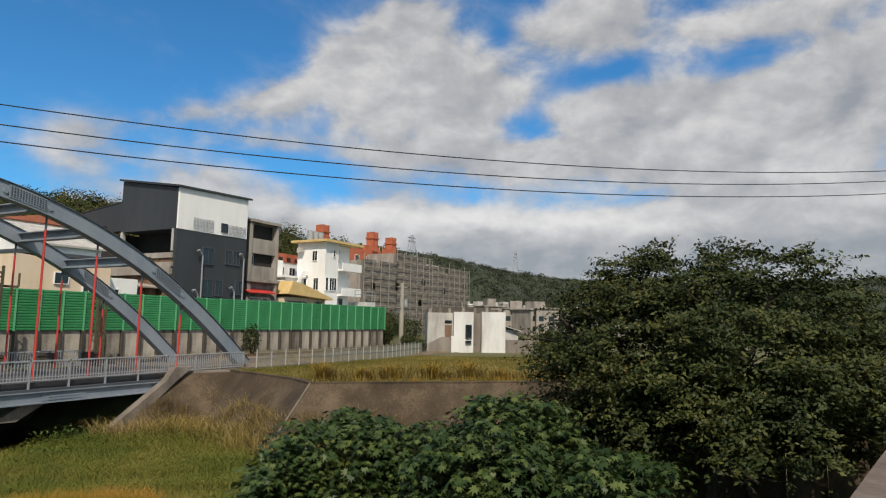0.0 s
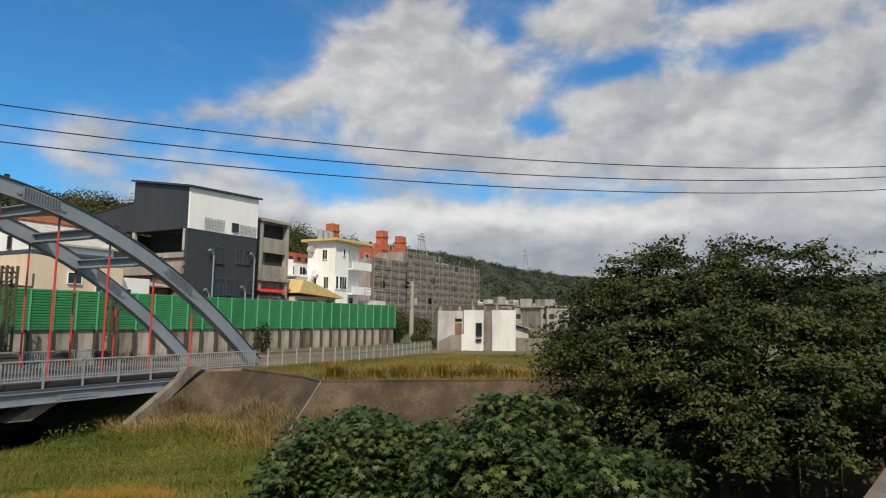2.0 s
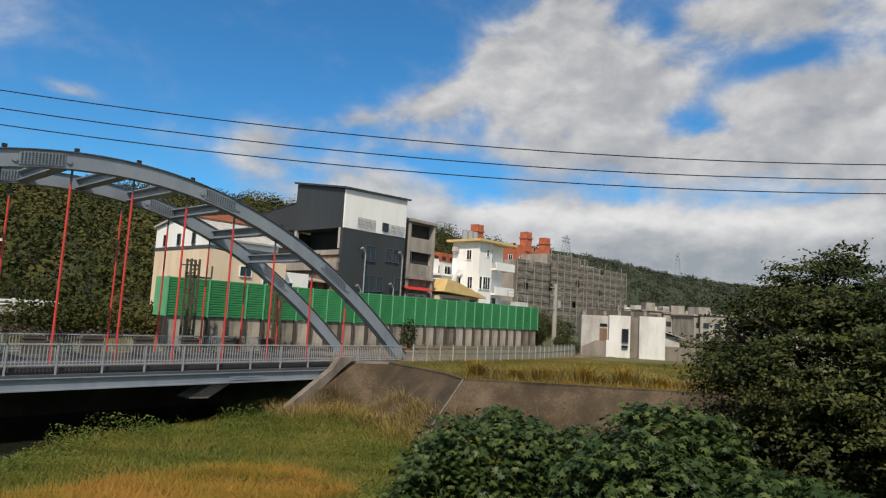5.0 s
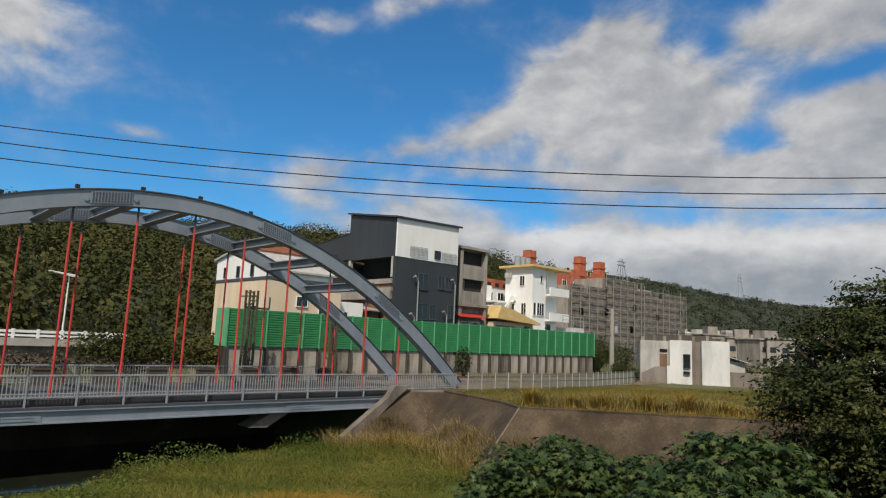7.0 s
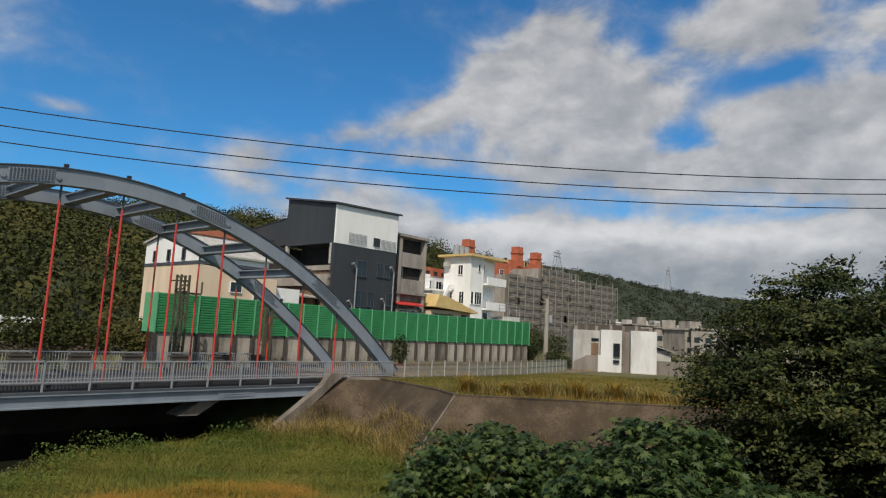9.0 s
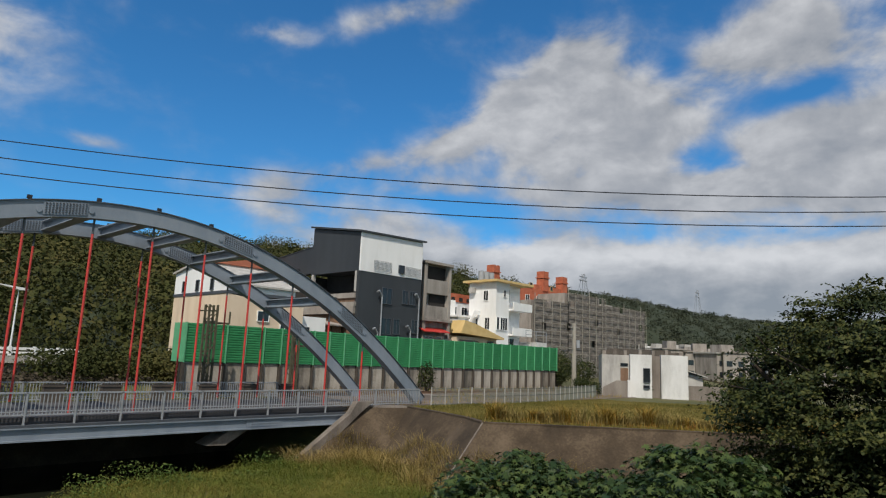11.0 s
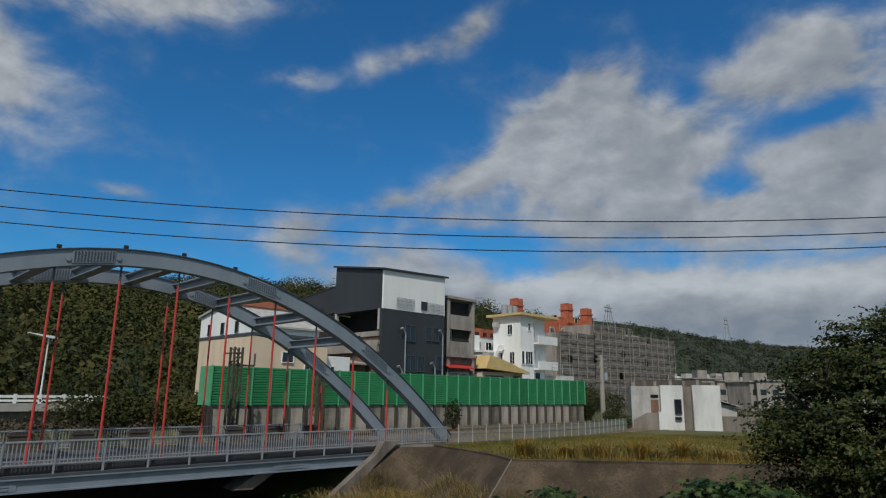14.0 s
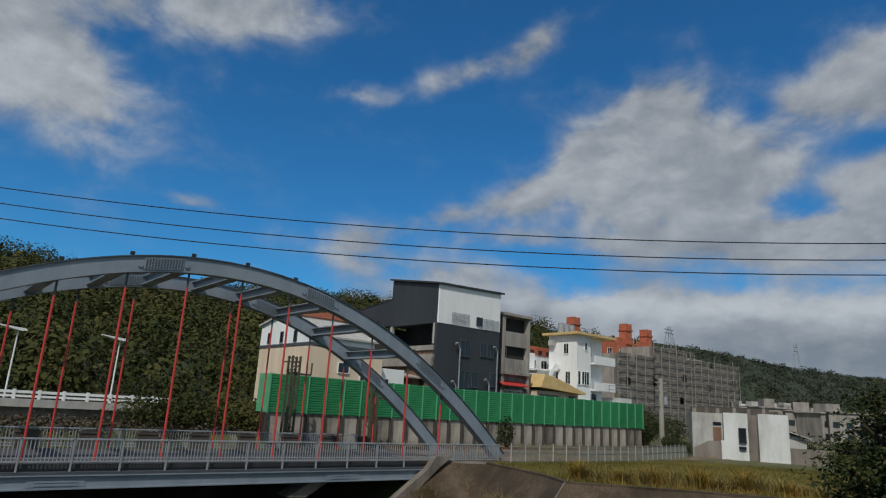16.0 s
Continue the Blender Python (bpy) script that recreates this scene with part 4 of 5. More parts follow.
def build_far_town():
    """Small houses of the town down the valley."""
    r = random.Random(5)
    for i in range(46):
        a = radians(r.uniform(62.0, 76))
        d = r.uniform(195, 390)
        x, y = math.sin(a) * d, math.cos(a) * d
        w, dp, h = r.uniform(7, 13), r.uniform(8, 12), r.uniform(5.0, 7.5) + (d - 150) * 0.026
        m = r.choice([M_WORN, M_PALE, M_PALE, M_BARE, M_BARE])
        root = thing("town_house", (x, y, TOP), "distant pale flat-roofed town house", "house", group="town houses", turn=-50 + r.uniform(-25, 25))
        part("wall", Shape().box(0, 0, 0, w, dp, h), m, root)
        part("roof_slab", Shape().box(-0.4, -0.4, h, w + 0.4, dp + 0.4, h + 0.35), r.choice([M_CONC, M_PALE, M_BARE]), root)
        if r.random() < 0.6:
            part("roof_room", Shape().box(w * 0.2, 1, h + 0.35, w * 0.55, dp * 0.6, h + 2.6), m, root)
        for k in range(int(h / 3.2)):
            for j in range(int(w / 3)):
                part("window", Shape().box(0.8 + j * 3, -0.06, 1.1 + 3.1 * k, 2.3 + j * 3, 0.05, 2.6 + 3.1 * k), M_GLASS, root)


build_far_town()


# ---------------------------------------------------------------- hills
def tri_leaves(n):
    return [(-0.5, 0.0), (0.0, 0.42), (0.55, 0.0), (0.0, -0.42)]


def hill(name, label, spine, foot, step, crowns, size, seedling, canopy, per, card):
    """A wooded slope: spine and foot are lines of (azimuth, distance, height); crowns are scattered on it as clumps of leaf cards."""
    az = np.arange(spine[0][0], spine[-1][0] + 0.01, step)
    sd, sh = np.interp(az, [p[0] for p in spine], [p[1] for p in spine]), np.interp(az, [p[0] for p in spine], [p[2] for p in spine])
    fd, fh = np.interp(az, [p[0] for p in foot], [p[1] for p in foot]), np.interp(az, [p[0] for p in foot], [p[2] for p in foot])
    k = 14
    vs = []
    for j in range(k + 4):
        u = min(j / (k - 1), 1.0)
        back = max(0, j - k + 1) * 60.0
        d = fd + (sd - fd) * u + back
        z = fh + (sh - fh) * (u ** 0.85) - back * 0.35 + 1.2 * np.sin(az * 1.7 + j) * (u < 1)
        a = np.radians(az)
        vs.append(np.stack([np.sin(a) * d, np.cos(a) * d, z], 1))
    v = np.concatenate(vs)
    n = len(az)
    i = (np.arange(k + 3)[:, None] * n + np.arange(n - 1)[None, :]).ravel()
    f = np.stack([i, i + 1, i + n + 1, i + n], 1)
    tagged(new(name, cloud_mesh(name, v, f, M_HILL, True)), label, "hill", kind="structure")
    g = np.random.default_rng(seedling)
    u = g.uniform(0, 1.0, crowns)
    a = g.uniform(az[0], az[-1], crowns)
    sd, sh, fd, fh = (np.interp(a, az, q) for q in (sd, sh, fd, fh))
    d, z = fd + (sd - fd) * u, fh + (sh - fh) * (u ** 0.85)
    ar = np.radians(a)
    base = np.stack([np.sin(ar) * d, np.cos(ar) * d, z], 1)
    sz = g.uniform(0.5, 1.0, crowns) ** 2 * 1.7 * size
    q = g.normal(size=(crowns, per, 3))
    q /= np.linalg.norm(q, axis=2)[:, :, None]
    q *= (g.uniform(0.5, 0.92, (crowns, per)) ** 0.5)[:, :, None]
    q[:, :, 2] = q[:, :, 2] * 0.8 + 0.35
    lump = 1 + 0.25 * np.sin(q[:, :, :1] * 4 + base[:, None, :1]) * np.cos(q[:, :, 1:2] * 5 + base[:, None, 1:2])
    pl = (base[:, None, :] + q * lump * sz[:, None, None]).reshape(-1, 3)
    v, f = leaf_cards(pl, np.repeat(sz, per) * card * g.uniform(0.6, 1.2, len(pl)), tri_leaves(4), 0.4, 0.25, q.reshape(-1, 3), 0.28)
    tagged(new(name + "_trees", cloud_mesh(name + "_trees", v, f, canopy)), "dense dark green woodland covering the hillside", "forest", kind="stuff")


NEAR_RIDGE = [(-25, .19), (0, .176), (6, .173), (7.5, .160), (12, .155), (18, .153), (24, .165), (29.5, .168), (33.5, .164), (40, .150), (48, .139), (53, .122), (60, .06)]
FAR_RIDGE = [(48, .120), (56, .122), (61.8, .108), (66, .092), (70.5, .079), (74, .0725), (80.5, .066), (95, .07), (112, .08)]


def ridge(line, d0, slope, crown):
    """Distance and height of a skyline given as azimuth and rise, crowns included."""
    return [(a, d0 + slope * (a + 25), EYE + r * (d0 + slope * (a + 25)) - crown) for a, r in line]


hill("near_hill", "steep wooded hillside behind the bridge", ridge(NEAR_RIDGE, 230, 2.6, 4.2),
     [(-25, 120, 3.5), (10, 110, 3.5), (30, 130, 3.5), (60, 260, 3.5)], 0.5, 2200, 4.9, 3, M_FAR, 250, 0.135)
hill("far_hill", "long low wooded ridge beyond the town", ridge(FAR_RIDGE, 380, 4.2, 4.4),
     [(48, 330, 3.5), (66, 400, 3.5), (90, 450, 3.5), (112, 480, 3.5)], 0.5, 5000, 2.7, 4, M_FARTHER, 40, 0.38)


# ---------------------------------------------------------------- tree, bushes and grass
def limb(p, q, r0, r1, r, bends=4):
    """A crooked tapering branch as one bar."""
    p, q = Vector(p), Vector(q)
    pts = [p.lerp(q, i / bends) + Vector((r.uniform(-1, 1), r.uniform(-1, 1), r.uniform(-.5, .5))) * (0.25 * (q - p).length / bends * (0 < i < bends)) for i in range(bends + 1)]
    return Shape().pipe(pts, [r0 + (r1 - r0) * i / bends for i in range(bends + 1)], 7)


def build_tree():
    r = random.Random(11)
    base = Vector((24.0, 2.6, 0.0))
    base.z = float(ground_z(base.x, base.y)) - 0.2
    root = thing("spreading_tree", base, "broad dark green spreading tree with drooping branches on the bank", "tree")
    part("trunk", limb((0, 0, 0), (0.2, 0.1, 2.4), 0.42, 0.30, r), M_BARK, root)
    twigs = Shape()
    for i in range(18):
        a = i * 2.4 + r.uniform(-.3, .3)
        rad = r.uniform(2.5, 5.2)
        tip = Vector((math.cos(a) * rad, math.sin(a) * rad, r.uniform(3.6, 8.6) - 0.25 * rad))
        part("limb", limb((0.2, 0.1, 2.2), tip, 0.16, 0.04, r, 6), M_BARK, root)
        for k in range(5):
            t2 = tip + Vector((r.uniform(-1.6, 1.6), r.uniform(-1.6, 1.6), r.uniform(-0.6, 1.0)))
            b = limb(tip * 0.75 + Vector((0, 0, 0.5)), t2, 0.04, 0.012, r, 3)
            twigs.add(b.v, b.f)
    tagged(part("twig_mass", twigs, M_BARK, root), kind="stuff")
    g = np.random.default_rng(21)
    # the crown: flat drooping sprays of leaflets in layered tufts over a lobed dome, with gaps between
    lobes = np.array([(0, 0.5, 5.4, 5.0, 4.3), (-1.4, 2.1, 5.0, 3.0, 3.6), (2.2, -3.4, 5.2, 4.2, 3.6), (-1.4, 3.0, 2.4, 2.2, 2.0), (0.5, -6.0, 4.2, 3.6, 3.2),
                      (-3.6, 0.2, 3.4, 2.8, 2.8), (-1.0, -1.8, 6.3, 3.2, 3.2), (-2.2, 4.6, 1.2, 1.5, 1.1), (-3.2, -3.0, 3.8, 3.0, 2.8), (-0.8, 1.8, 6.6, 2.6, 2.6)])
    tufts = 1550
    which = g.choice(len(lobes), tufts, p=lobes[:, 3] ** 2 / (lobes[:, 3] ** 2).sum())
    q = g.normal(size=(tufts, 3))
    q /= np.linalg.norm(q, axis=1)[:, None]
    q *= (g.uniform(0.45, 1.0, tufts) ** 0.3)[:, None]
    c = lobes[which]
    tf = c[:, :3] + q * np.stack([c[:, 3], c[:, 3], c[:, 4]], 1)
    tf[:, 2] += 0.35 * np.sin(tf[:, 0] * 2.1) * np.cos(tf[:, 1] * 1.9)
    tf[:, 2] -= 0.3
    ok = tf[:, 2] > np.where(tf[:, 1] > 2.0, 1.0, 2.7)
    tf, out = tf[ok], q[ok] * np.array([1, 1, 0.25])
    n = len(tf)
    wide = g.uniform(0.45, 1.0, n)
    sprays, per = 9, 19
    ang = g.uniform(0, 2 * np.pi, (n, sprays))
    d = np.stack([np.cos(ang), np.sin(ang), g.normal(size=(n, sprays)) * 0.3 + 0.05], 2) + out[:, None, :] * 0.7
    t = np.linspace(0.15, 1, per)[None, None, :, None] + g.uniform(-.05, .05, (n, sprays, per, 1))
    pl = tf[:, None, None, :] + d[:, :, None, :] * t * wide[:, None, None, None] + g.normal(size=(n, sprays, per, 3)) * np.array([0.10, 0.10, 0.05])
    pl[..., 2] -= 0.28 * t[..., 0] ** 2 * wide[:, None, None]
    pl = pl.reshape(-1, 3)
    v, f = leaf_cards(pl, g.uniform(0.08, 0.165, len(pl)), [(-0.6, 0), (-0.1, 0.3), (0.6, 0.0), (-0.1, -0.3)], 1.1, 0.25, np.repeat(out * 0.6 + np.array([0, 0, 0.8]), sprays * per, 0), 0.5)
    part("crown", cloud_mesh("crown", v, f, M_LEAF), None, root)


def star():
    """A palmate leaf outline with seven pointed lobes."""
    pts = [(-0.12, 0.0)]
    for i in range(7):
        a = radians(-126 + 42 * i)
        L = 1.0 - 0.10 * abs(i - 3)
        pts.append((math.cos(a) * L, math.sin(a) * L))
        if i < 6:
            b = a + radians(21)
            pts.append((math.cos(b) * 0.42, math.sin(b) * 0.42))
    return pts


def build_castor(center, radius, height, leaves, size, seedling, label):
    g = np.random.default_rng(seedling)
    x, y = center
    z0 = float(ground_z(x, y))
    root = thing("castor_bush", (x, y, z0), label, "bush", group="castor oil bushes")
    r = random.Random(seedling)
    for i in range(14):
        a, d = r.uniform(0, 6.28), radius * r.uniform(0.1, 0.85)
        part("stem", limb((math.cos(a) * d * .5, math.sin(a) * d * .5, -0.2), (math.cos(a) * d, math.sin(a) * d, height * r.uniform(0.4, 0.65)), 0.04, 0.015, r, 3), M_BARK, root)
    # rosettes: each shoot carries a whorl of drooping leaves under an uneven canopy
    per = 11
    n = leaves // per
    rr, an = np.sqrt(g.uniform(0, 1, n)), g.uniform(0, 2 * np.pi, n)
    edge = 1 + 0.16 * np.sin(an * 3 + seedling) + 0.10 * np.sin(an * 7 + 2 * seedling)
    x2, y2 = np.cos(an) * rr * radius * edge, np.sin(an) * rr * radius * edge
    top = height * np.clip(1 - rr ** 3.0, 0, 1) ** 0.6 + 0.30 * np.sin(x2 * 1.9 + seedling) * np.cos(y2 * 1.7) + 0.15 * np.sin(x2 * 4.1) * np.sin(y2 * 3.7)
    z2 = np.maximum(0.15, top - g.exponential(0.5, n))
    tips = np.stack([x2, y2, z2], 1)
    turn = g.uniform(0, 2 * np.pi, (n, per))
    reach = g.uniform(0.12, 0.46, (n, per))
    way = np.stack([np.cos(turn), np.sin(turn), np.zeros((n, per))], 2)
    pl = tips[:, None, :] + way * reach[:, :, None]
    pl[:, :, 2] -= reach ** 1.6 * 0.7 + g.uniform(-0.06, 0.06, (n, per))
    face = way * 0.45 + np.array([0, 0, 0.9])
    m = n * per
    v, f = leaf_cards(pl.reshape(-1, 3), size * g.uniform(0.55, 1.2, m), star(), 0.9, 0.4, face.reshape(-1, 3), 0.3)
    part("foliage", cloud_mesh("foliage", v, f, M_CASTOR), None, root)


build_tree()
for c, rad, hgt, n, sz, sd, lb in (
        ((14.8, 11.1), 2.6, 3.4, 6600, 0.165, 31, "dense castor oil bush with large star-shaped leaves"),
        ((13.3, 11.8), 1.2, 2.2, 1900, 0.155, 32, "smaller castor oil bush in the grass"),
        ((15.8, 8.8), 2.2, 2.9, 4600, 0.15, 33, "castor oil bush with bright green leaves"),
        ((14.2, 6.4), 2.1, 3.2, 4300, 0.175, 34, "tall castor oil bush below the tree"),
        ((17.0, 6.8), 2.4, 4.0, 5000, 0.175, 35, "tall castor oil bush below the tree"),
        ((15.6, 3.8), 1.8, 3.0, 2100, 0.18, 36, "castor oil bush shaded by the tree")):
    build_castor(c, rad, hgt, n, sz, sd, lb)


def grass(name, label, n, region, heights, width, material, keep=None, lean=0.5):
    x = rng.uniform(region[0], region[2], n)
    y = rng.uniform(region[1], region[3], n)
    if keep is not None:
        k = keep(x, y)
        x, y = x[k], y[k]
    z = ground_z(x, y)
    k = z > 0.2
    x, y, z = x[k], y[k], z[k]
    v, f = blades(np.stack([x, y, z - 0.03], 1), rng.uniform(heights[0], heights[1], len(x)), width, lean)
    tagged(new(name, cloud_mesh(name, v, f, material)), label, "grass", kind="stuff")


def bed(x, y):
    return (river_depth(x, y) > 2.2) & (np.hypot(x, y) > 11)


def dry_patch(x, y):
    return bed(x, y) & (np.hypot((x - 10) / 5.5, (y - 19) / 4.0) + 0.25 * wave(x, y) < 1)


grass("river_grass", "tall green grass on the river bed", 230000, (2, 8, 34, 36), (0.10, 0.42), 0.010, M_GRASS, bed, 1.7)
grass("dry_grass", "orange-brown dry seeding grass patch", 110000, (2, 12, 19, 26), (0.2, 0.62), 0.007, M_DRY, dry_patch, 1.5)
grass("straw_clumps", "straw-coloured reeds below the revetment", 42000, (15, 17, 29, 33), (0.35, 1.15), 0.012, M_STRAW, lambda x, y: (river_depth(x, y) > 1.5) & (river_depth(x, y) < 5.0 + wave(x * 0.7, y * 0.5)) & (wave(x, y) > -0.15), 1.7)
grass("field_grass", "yellowing grass field on top of the bank", 190000, (27, 8, 72, 32), (0.06, 0.22), 0.022, M_FIELD, lambda x, y: (river_depth(x, y) < -0.4) & (river_depth(x, y) > -26) & (y < 32.2))
grass("field_edge_grass", "taller dry grass along the revetment's edge", 20000, (26, 8, 48, 24), (0.12, 0.4), 0.012, M_DRY, lambda x, y: (river_depth(x, y) < -0.4) & (river_depth(x, y) > -2.6) & (wave(x * 1.7, y * 1.7) > -0.15))


# ---------------------------------------------------------------- poles, wires, small things
def build_wires():
    """Three power cables across the valley, slightly slack."""
    for k, (a, b, c) in enumerate(WIRES):
        root = thing("power_cable", (0, 0, 0), "thin black overhead power cable", "cable", group="overhead cables")
        s = Shape()
        a, b = Vector(a), Vector(b)
        n = 40
        pts = [a.lerp(b, i / n) - Vector((0, 0, c * 4 * (i / n) * (1 - i / n))) for i in range(n + 1)]
        s.pipe(pts, 0.0135, 5)
        part("strand", s, M_WIRE, root)


WIRES = [((-4.22, 25.21, 12.93), (27.61, -5.21, 12.67), 1.57), ((-4.16, 25.2, 12.52), (27.59, -5.19, 12.34), 1.62), ((-4.1, 25.18, 12.04), (27.57, -5.18, 11.88), 1.5)]
build_wires()
for end in (0, 1):
    px, py, pz = WIRES[0][end]
    gz = float(ground_z(px, py))
    pole = thing("cable_pole", (px, py, gz - 0.3), "tall grey concrete pole carrying three cables", "pole", group="cable poles")
    part("shaft", Shape().tube((0, 0, 0), (0, 0, pz - gz + 0.9), 0.17, 0.12, 10), M_POLE, pole)
    for w in WIRES:
        part("insulator", Shape().tube((0, 0, w[end][2] - gz + 0.3), (w[end][0] - px, w[end][1] - py, w[end][2] - gz + 0.31), 0.05, n=8), M_RAIL, pole)


def build_mast(x, y, h, label):
    root = thing("lattice_mast", (x, y, TOP), label, "mast", group="railway masts")
    w = 0.32
    for sx in (-w, w):
        for sy in (-w, w):
            part("leg", Shape().box(sx - 0.07, sy - 0.07, 0, sx + 0.07, sy + 0.07, h), M_LATT, root)
    n = int(h / 0.6)
    for i in range(n):
        z, s = i * 0.6, 1 if i % 2 else -1
        for sy in (-w, w):
            part("lacing", Shape().tube((-w * s, sy, z), (w * s, sy, z + 0.6), 0.05, n=4), M_LATT, root)
    part("bracket", Shape().box(-0.1, -0.1, h - 1.4, 1.5, 0.0, h - 1.25).tube((1.5, -0.05, h - 1.3), (1.5, -0.05, h - 0.4), 0.07).tube((-0.9, -0.05, h - 0.5), (0.4, -0.05, h - 0.4), 0.05), M_LATT, root)


build_mast(22.9, 45.5, 6.6, "olive steel lattice mast in front of the barrier")
build_mast(30.3, 45.5, 5.2, "short olive lattice mast in front of the barrier")


def build_pole(x, y, h, label):
    root = thing("utility_pole", (x, y, TOP), label, "pole", group="utility poles")
    part("shaft", Shape().tube((0, 0, 0), (0, 0, h), 0.32, 0.26, 12), M_POLE, root)
    for z in (h - 0.6, h - 1.6, h - 3.4):
        part("crossarm", Shape().box(-1.3, -0.06, z, 1.3, 0.06, z + 0.12), M_POLE, root)
    part("transformer", Shape().tube((0.5, -0.3, h - 3.2), (0.5, -0.3, h - 2.2), 0.25, n=10), M_RAIL, root)


build_pole(74.1, 46, 8.6, "grey concrete utility pole with cross arms")


def build_mesh_fence():
    root = thing("mesh_fence", (0, 0, TOP), "low grey wire mesh fence with thin posts", "fence")
    pts = [(33.6, 32.6), (39.8, 31.6), (48.6, 32.0), (60.0, 34.6)]
    for (x0, y0), (x1, y1) in zip(pts, pts[1:]):
        L = math.hypot(x1 - x0, y1 - y0)
        n = int(L / 1.1)
        for i in range(n):
            t = i / n
            px, py = x0 + (x1 - x0) * t, y0 + (y1 - y0) * t
            qx, qy = x0 + (x1 - x0) * (i + 1) / n, y0 + (y1 - y0) * (i + 1) / n
            part("post", Shape().box(px - 0.03, py - 0.03, 0, px + 0.03, py + 0.03, 1.3), M_PALE, root)
            s = Shape()
            for z in (0.08, 0.65, 1.2):
                s.tube((px, py, z), (qx, qy, z), 0.03, n=4)
            for k in range(1, 12):
                a = k / 12
                s.tube((px + (qx - px) * a, py + (qy - py) * a, 0.05), (px + (qx - px) * a, py + (qy - py) * a, 1.2), 0.016, n=3)
            part("mesh_panel", s, M_FENCE, root)


build_mesh_fence()


def build_far_bank():
    """Concrete embankment road across the river with a white balustrade and lamps."""
    root = thing("embankment_wall", (0, 0, 0), "long concrete embankment wall with white balustrade", "wall", kind="structure")
    part("upper_wall", Shape().box(-60, 70, 4.9, 22, 71, 5.6), M_PALE, root)
    part("lower_wall", Shape().box(-60, 70.6, 0, 21, 72, 4.9), M_CONC, root)
    for i in range(40):
        x = -58 + i * 2.0
        part("baluster_post", Shape().box(x, 70.2, 5.6, x + 0.25, 70.45, 6.45), M_WHITE, root)
        part("balustrade_rail", Shape().box(x + 0.25, 70.25, 5.75, x + 2.0, 70.4, 5.95).box(x + 0.25, 70.25, 6.1, x + 2.0, 70.4, 6.35), M_WHITE, root)
    for x in (7.6, 16.5, -6.0):
        lamp = thing("street_lamp", (x, 72, 5.6), "white street lamp with a wide flat wing head", "street lamp", group="street lamps")
        part("pole", Shape().tube((0, 0, 0), (0, 0, 6.3), 0.09, 0.06, 8), M_WHITE, lamp)
        part("head", Shape().prism([(-1.8, 6.55), (0.2, 6.15), (0.7, 6.2), (0.6, 6.38), (-0.2, 6.45), (-1.8, 6.62)], "y", -0.4, 0.4), M_WHITE, lamp)
    # low brush at the foot of the slope
    g = np.random.default_rng(9)
    n = 260
    cx, cy = g.uniform(17, 34, n), g.uniform(58, 78, n)
    pl = np.repeat(np.stack([cx, cy, np.full(n, 4.2) + g.uniform(0, 1.6, n)], 1), 60, 0) + g.normal(size=(n * 60, 3)) * np.array([0.8, 0.8, 0.6])
    v, f = leaf_cards(pl, g.uniform(0.2, 0.4, len(pl)), tri_leaves(4), 0.5)
    n = 420
    cx, cy = g.uniform(-14, 24, n), g.uniform(57, 69.5, n)
    low = np.repeat(np.stack([cx, cy, np.full(n, 3.6) + g.uniform(-0.2, 0.5, n)], 1), 36, 0) + g.normal(size=(n * 36, 3)) * np.array([0.9, 0.7, 0.22])
    lv, lf = leaf_cards(low, g.uniform(0.15, 0.32, len(low)), tri_leaves(4), 0.5)
    tagged(new("bank_scrub", cloud_mesh("bank_scrub", lv, lf, M_SCRUB)), "low brown scrub below the embankment", "scrub", kind="stuff")
    tagged(new("bank_brush", cloud_mesh("bank_brush", v, f, M_FAR)), "dark tangled brush on the far bank", "bushes", kind="stuff")


build_far_bank()


def build_tower(x, y, z, h):
    root = thing("lattice_tower", (x, y, z), "red and white transmission tower on the ridge", "tower", group="ridge towers")
    for sx in (-1, 1):
        for sy in (-1, 1):
            part("leg", Shape().tube((sx * 3, sy * 3, 0), (sx * 0.6, sy * 0.6, h), 0.16, n=4), M_RAIL, root)
    for i in range(7):
        w = 3 - 2.3 * i / 7
        part("brace", Shape().tube((-w, -w, h * i / 7), (w, -w, h * (i + 1) / 7), 0.1, n=4).tube((w, -w, h * i / 7), (-w, -w, h * (i + 1) / 7), 0.1, n=4), M_RAIL, root)
    for k in (0.7, 0.85):
        part("crossarm", Shape().box(-5, -0.3, h * k, 5, 0.3, h * k + 0.6), M_RAIL, root)


build_tower(385, 232, 52, 16)
build_tower(650, 259, 60, 26)
# corner of the near parapet
tagged(part("parapet_wall", Shape().prism([(3.5, 0.13), (7.78, -0.73), (13.0, -1.8), (13.0, -4.0), (3.5, -3.0)], "z", 2.0, 5.7), M_BALLAST), "corner of a brown-grey concrete parapet", "parapet", kind="structure")
# gravelled strip and road between the bridge's end and the barrier
tagged(part("gravel_strip", Shape().box(26.9, 33.0, 3.55, 112, 47.9, 3.64), M_BALLAST), "pinkish gravel strip beside the railway barrier", "gravel", kind="structure")
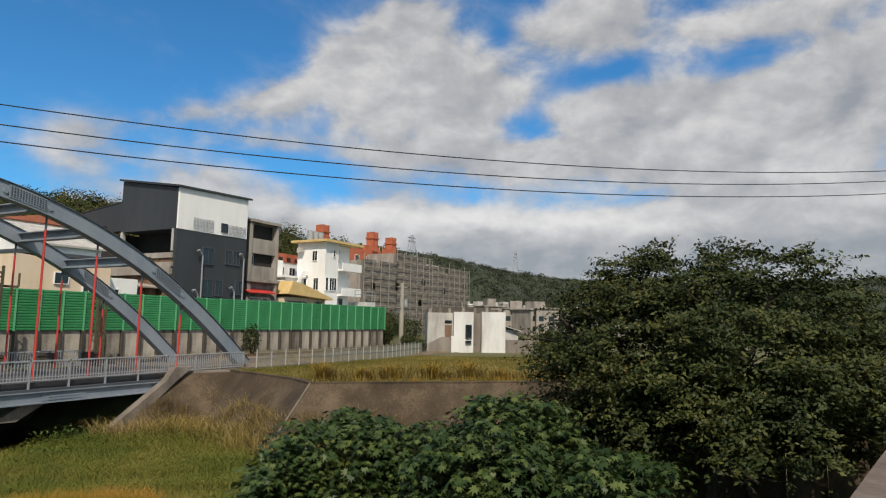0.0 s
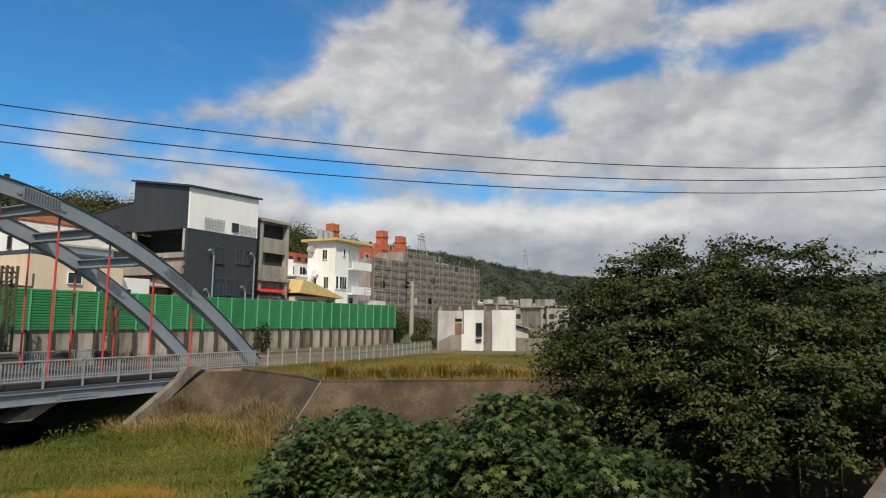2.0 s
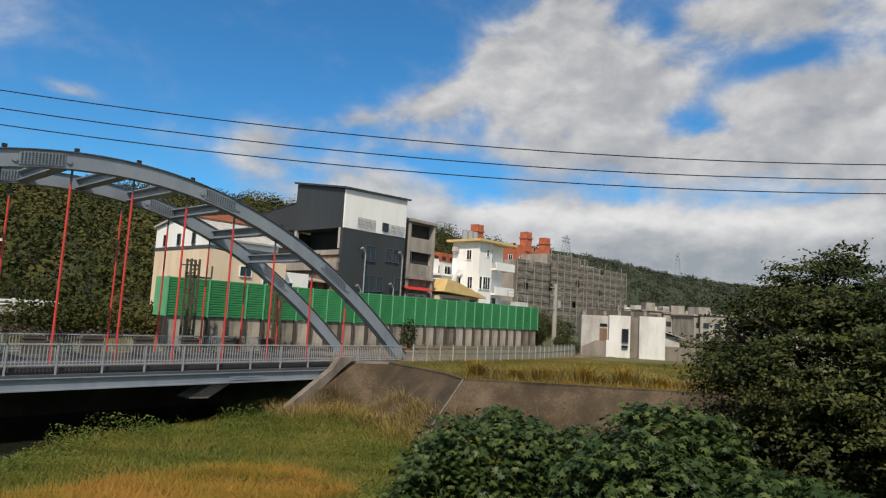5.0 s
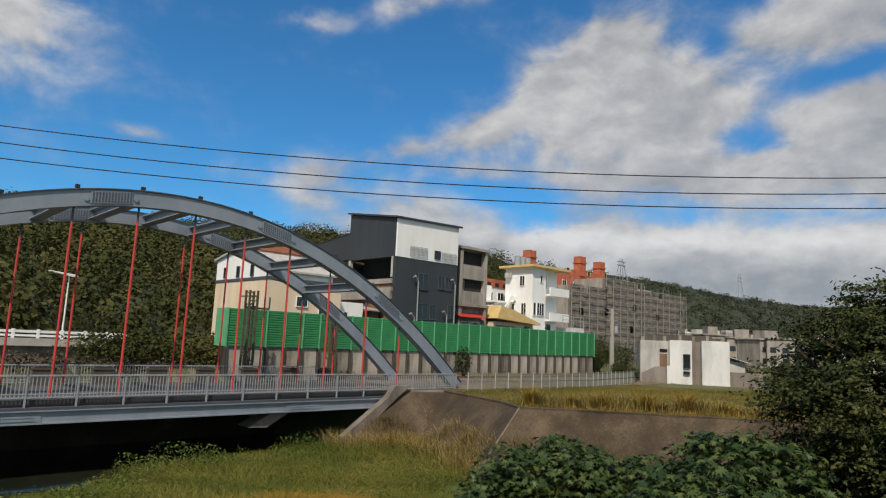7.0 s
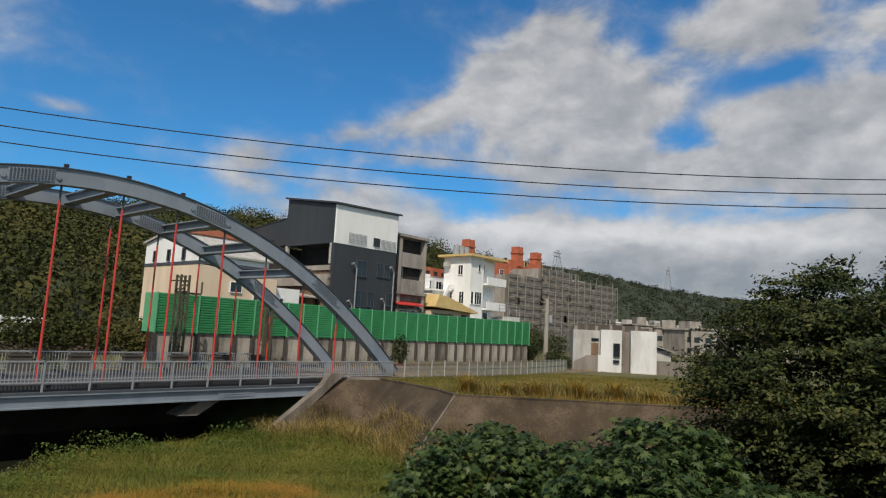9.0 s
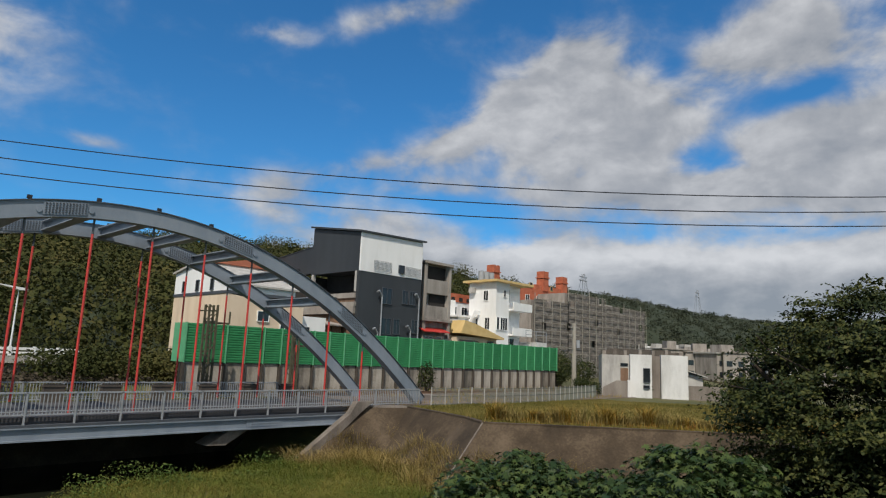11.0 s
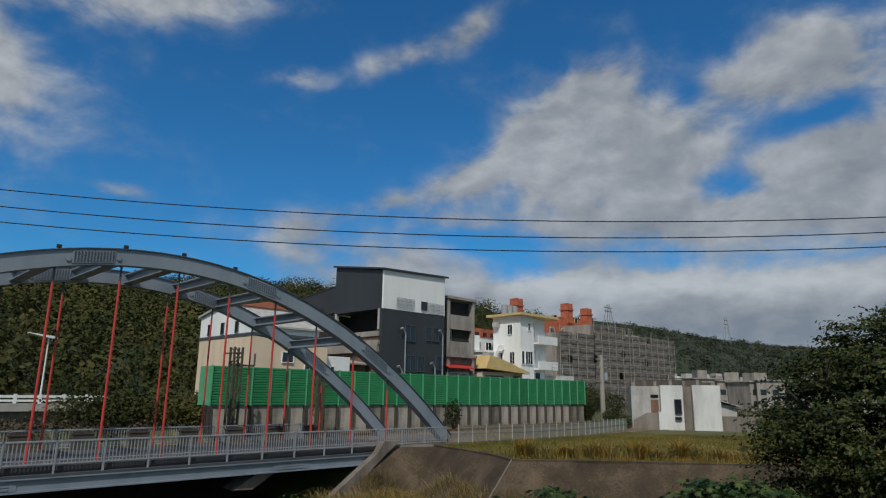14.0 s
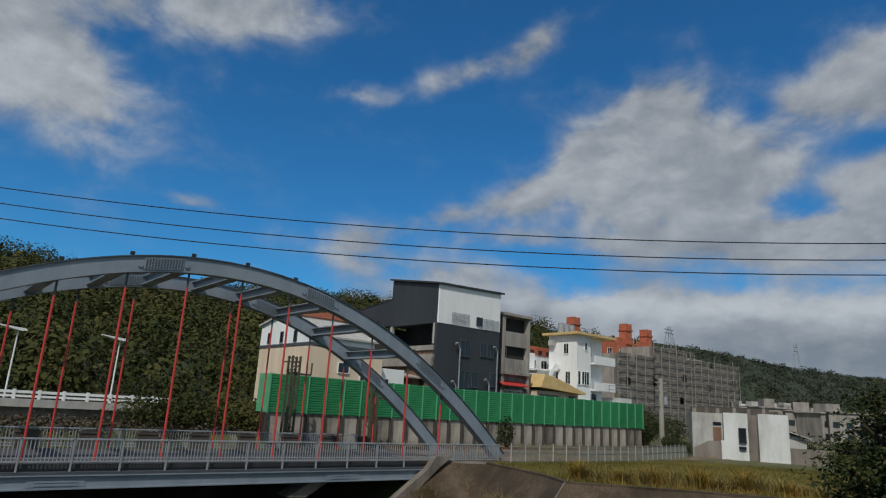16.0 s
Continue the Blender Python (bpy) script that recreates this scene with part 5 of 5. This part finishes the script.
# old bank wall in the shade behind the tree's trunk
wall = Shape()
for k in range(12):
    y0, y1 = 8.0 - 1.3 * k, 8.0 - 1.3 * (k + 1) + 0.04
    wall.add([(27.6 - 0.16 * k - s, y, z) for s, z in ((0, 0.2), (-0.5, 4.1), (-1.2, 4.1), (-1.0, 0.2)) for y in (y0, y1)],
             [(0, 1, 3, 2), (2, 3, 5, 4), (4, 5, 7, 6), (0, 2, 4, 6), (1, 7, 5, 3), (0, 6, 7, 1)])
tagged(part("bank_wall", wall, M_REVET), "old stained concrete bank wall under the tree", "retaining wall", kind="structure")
grass("long_grass", "long bright blades of grass beside the bushes", 5000, (10.5, 2.0, 18, 10), (0.7, 1.7), 0.022, M_GRASS, lambda x, y: wave(x * 1.3, y * 1.3) > 0.05, 0.9)


def shrub(x, y, z, radius, height, n, seedling, label):
    """A loose round shrub: a few stems and a ragged mass of small leaves."""
    g = np.random.default_rng(seedling)
    r = random.Random(seedling)
    root = thing("shrub", (x, y, z), label, "shrub", group="bank shrubs")
    for i in range(5):
        a = r.uniform(0, 6.28)
        part("stem", limb((0, 0, -0.1), (math.cos(a) * radius * .6, math.sin(a) * radius * .6, height * .7), 0.06, 0.02, r, 3), M_BARK, root)
    q = g.normal(size=(n, 3))
    q /= np.linalg.norm(q, axis=1)[:, None]
    lump = 1 + 0.3 * np.sin(q[:, :1] * 5 + seedling) * np.cos(q[:, 1:2] * 4)
    pl = q * (g.uniform(0.2, 1, n) ** 0.4)[:, None] * lump * np.array([radius, radius, height * .5]) + np.array([0, 0, height * .55])
    v, f = leaf_cards(pl, g.uniform(0.12, 0.26, n), [(-0.6, 0), (-0.1, 0.3), (0.6, 0.0), (-0.1, -0.3)], 0.6, 0.25, q, 0.6)
    part("foliage", cloud_mesh("foliage", v, f, M_LEAF), None, root)


for x, y, rad, h, n, sd in ((75.5, 49.5, 1.6, 4.2, 2600, 51), (79.5, 51.5, 2.2, 5.0, 3200, 52), (86, 52, 2.6, 4.0, 3000, 53), (72.5, 44.0, 1.2, 1.6, 900, 54), (62.5, 36.5, 1.0, 1.5, 700, 55),
                            (67.0, 32.6, 0.8, 1.9, 800, 56), (44.6, 44.0, 0.9, 2.9, 700, 57), (73.5, 29.0, 1.6, 1.8, 1600, 58), (92, 47, 2.4, 4.2, 2600, 59), (60, 20, 2.0, 2.2, 2200, 60), (52, 15, 2.2, 2.4, 2400, 61)):
    shrub(x, y, TOP, rad, h, n, sd, "loose green shrub beside the gravel strip")

grass("revetment_tufts", "small dry tufts growing from the revetment's joints", 2500, (26, 21, 32, 33), (0.25, 0.6), 0.02, M_STRAW,
      lambda x, y: (np.hypot(x - 28.3, y - 24.8) < 0.5) | (np.hypot(x - 29.2, y - 30.6) < 0.35) | (np.hypot(x - 27.2, y - 22.4) < 0.3))


def weeds(name, label, n, region, size, material, keep, low, high):
    """Broad-leaved weeds in drifts among the grass."""
    x, y = rng.uniform(region[0], region[2], n), rng.uniform(region[1], region[3], n)
    k = keep(x, y)
    x, y = x[k], y[k]
    z = ground_z(x, y)
    k = z > 0.25
    x, y, z = x[k], y[k], z[k]
    h = low + (high - low) * np.clip(0.5 + wave(x * 0.8, y * 0.8), 0, 1)
    pl = np.stack([x, y, z + h * rng.uniform(0.3, 1.0, len(x))], 1)
    v, f = leaf_cards(pl, rng.uniform(0.5, 1.2, len(x)) * size, [(-0.6, 0), (-0.1, 0.32), (0.6, 0.0), (-0.1, -0.32)], 0.9)
    tagged(new(name, cloud_mesh(name, v, f, material)), label, "weeds", kind="stuff")


weeds("river_weeds", "low broad-leaved green weeds among the grass", 190000, (3, 9, 30, 34), 0.06, M_GRASS, lambda x, y: bed(x, y) & (wave(x * 0.6 + 2, y * 0.6) > -0.1), 0.2, 0.75)
weeds("bank_vines", "trailing small-leaved creeper around the castor bushes", 30000, (11.0, 3.0, 18.5, 13.5), 0.09, M_VINE, lambda x, y: wave(x * 0.9, y * 0.9 + 1) > -0.2, 0.4, 1.7)

weeds("shore_weeds", "ragged dark green weeds along the water's edge", 26000, (-2, 22, 26, 36), 0.12, M_VINE,
      lambda x, y: (np.abs(y - np.interp(x, [-40, 0, 8, 12, 25], [18, 25, 29.0, 32.0, 33.5]) + 1.2) < 1.6) & (wave(x * 1.2, y * 1.2) > -0.1), 0.3, 1.2)


def build_tufts():
    """Brown tussocks standing along the edge of the field."""
    r = random.Random(77)
    for k in range(26):
        t = k / 25
        x, y = 29.0 + 12.0 * t + r.uniform(-.3, .3), 22.2 - 13.8 * t + r.uniform(-.3, .3) + 1.2
        n = r.randint(160, 420)
        a, d = rng.uniform(0, 2 * np.pi, n), np.abs(rng.normal(size=n)) * r.uniform(0.2, 0.45)
        v, f = blades(np.stack([np.cos(a) * d, np.sin(a) * d, np.zeros(n)], 1), rng.uniform(0.25, 1.0, n) * r.uniform(0.7, 1.35), 0.014, 1.3)
        tuft = new("grass_tuft", cloud_mesh("grass_tuft", v, f, M_STRAW if k % 3 else M_DRY))
        tuft.matrix_world = pose(x, y, TOP - 0.02)
        tagged(tuft, "dry brown grass tussock at the field's edge", "grass tuft", "field tussocks")


build_tufts()
grass("verge_grass", "sparse weeds along the gravel strip and the barrier wall", 9000, (29, 33.2, 78, 47.5), (0.12, 0.5), 0.02, M_STRAW,
      lambda x, y: ((y > 46.2) | (y < 34.6) | (wave(x * 0.5, y * 0.9) > 0.35)), 0.9)
for y in (42.8, 43.87):
    tagged(part("railway_rail", Shape().box(27, y - 0.07, 3.64, 112, y + 0.07, 3.67).box(27, y - 0.015, 3.67, 112, y + 0.015, 3.76).box(27, y - 0.035, 3.76, 112, y + 0.035, 3.80), M_RUST),
           "long rusty steel rail on the gravel strip", "rail", group="railway rails")
grass("shade_grass", "long grass in the half shade under the tree", 4200, (14, -2.5, 21, 4.5), (0.5, 1.3), 0.02, M_GRASS, lambda x, y: wave(x * 1.1, y * 1.1) > -0.2, 0.9)
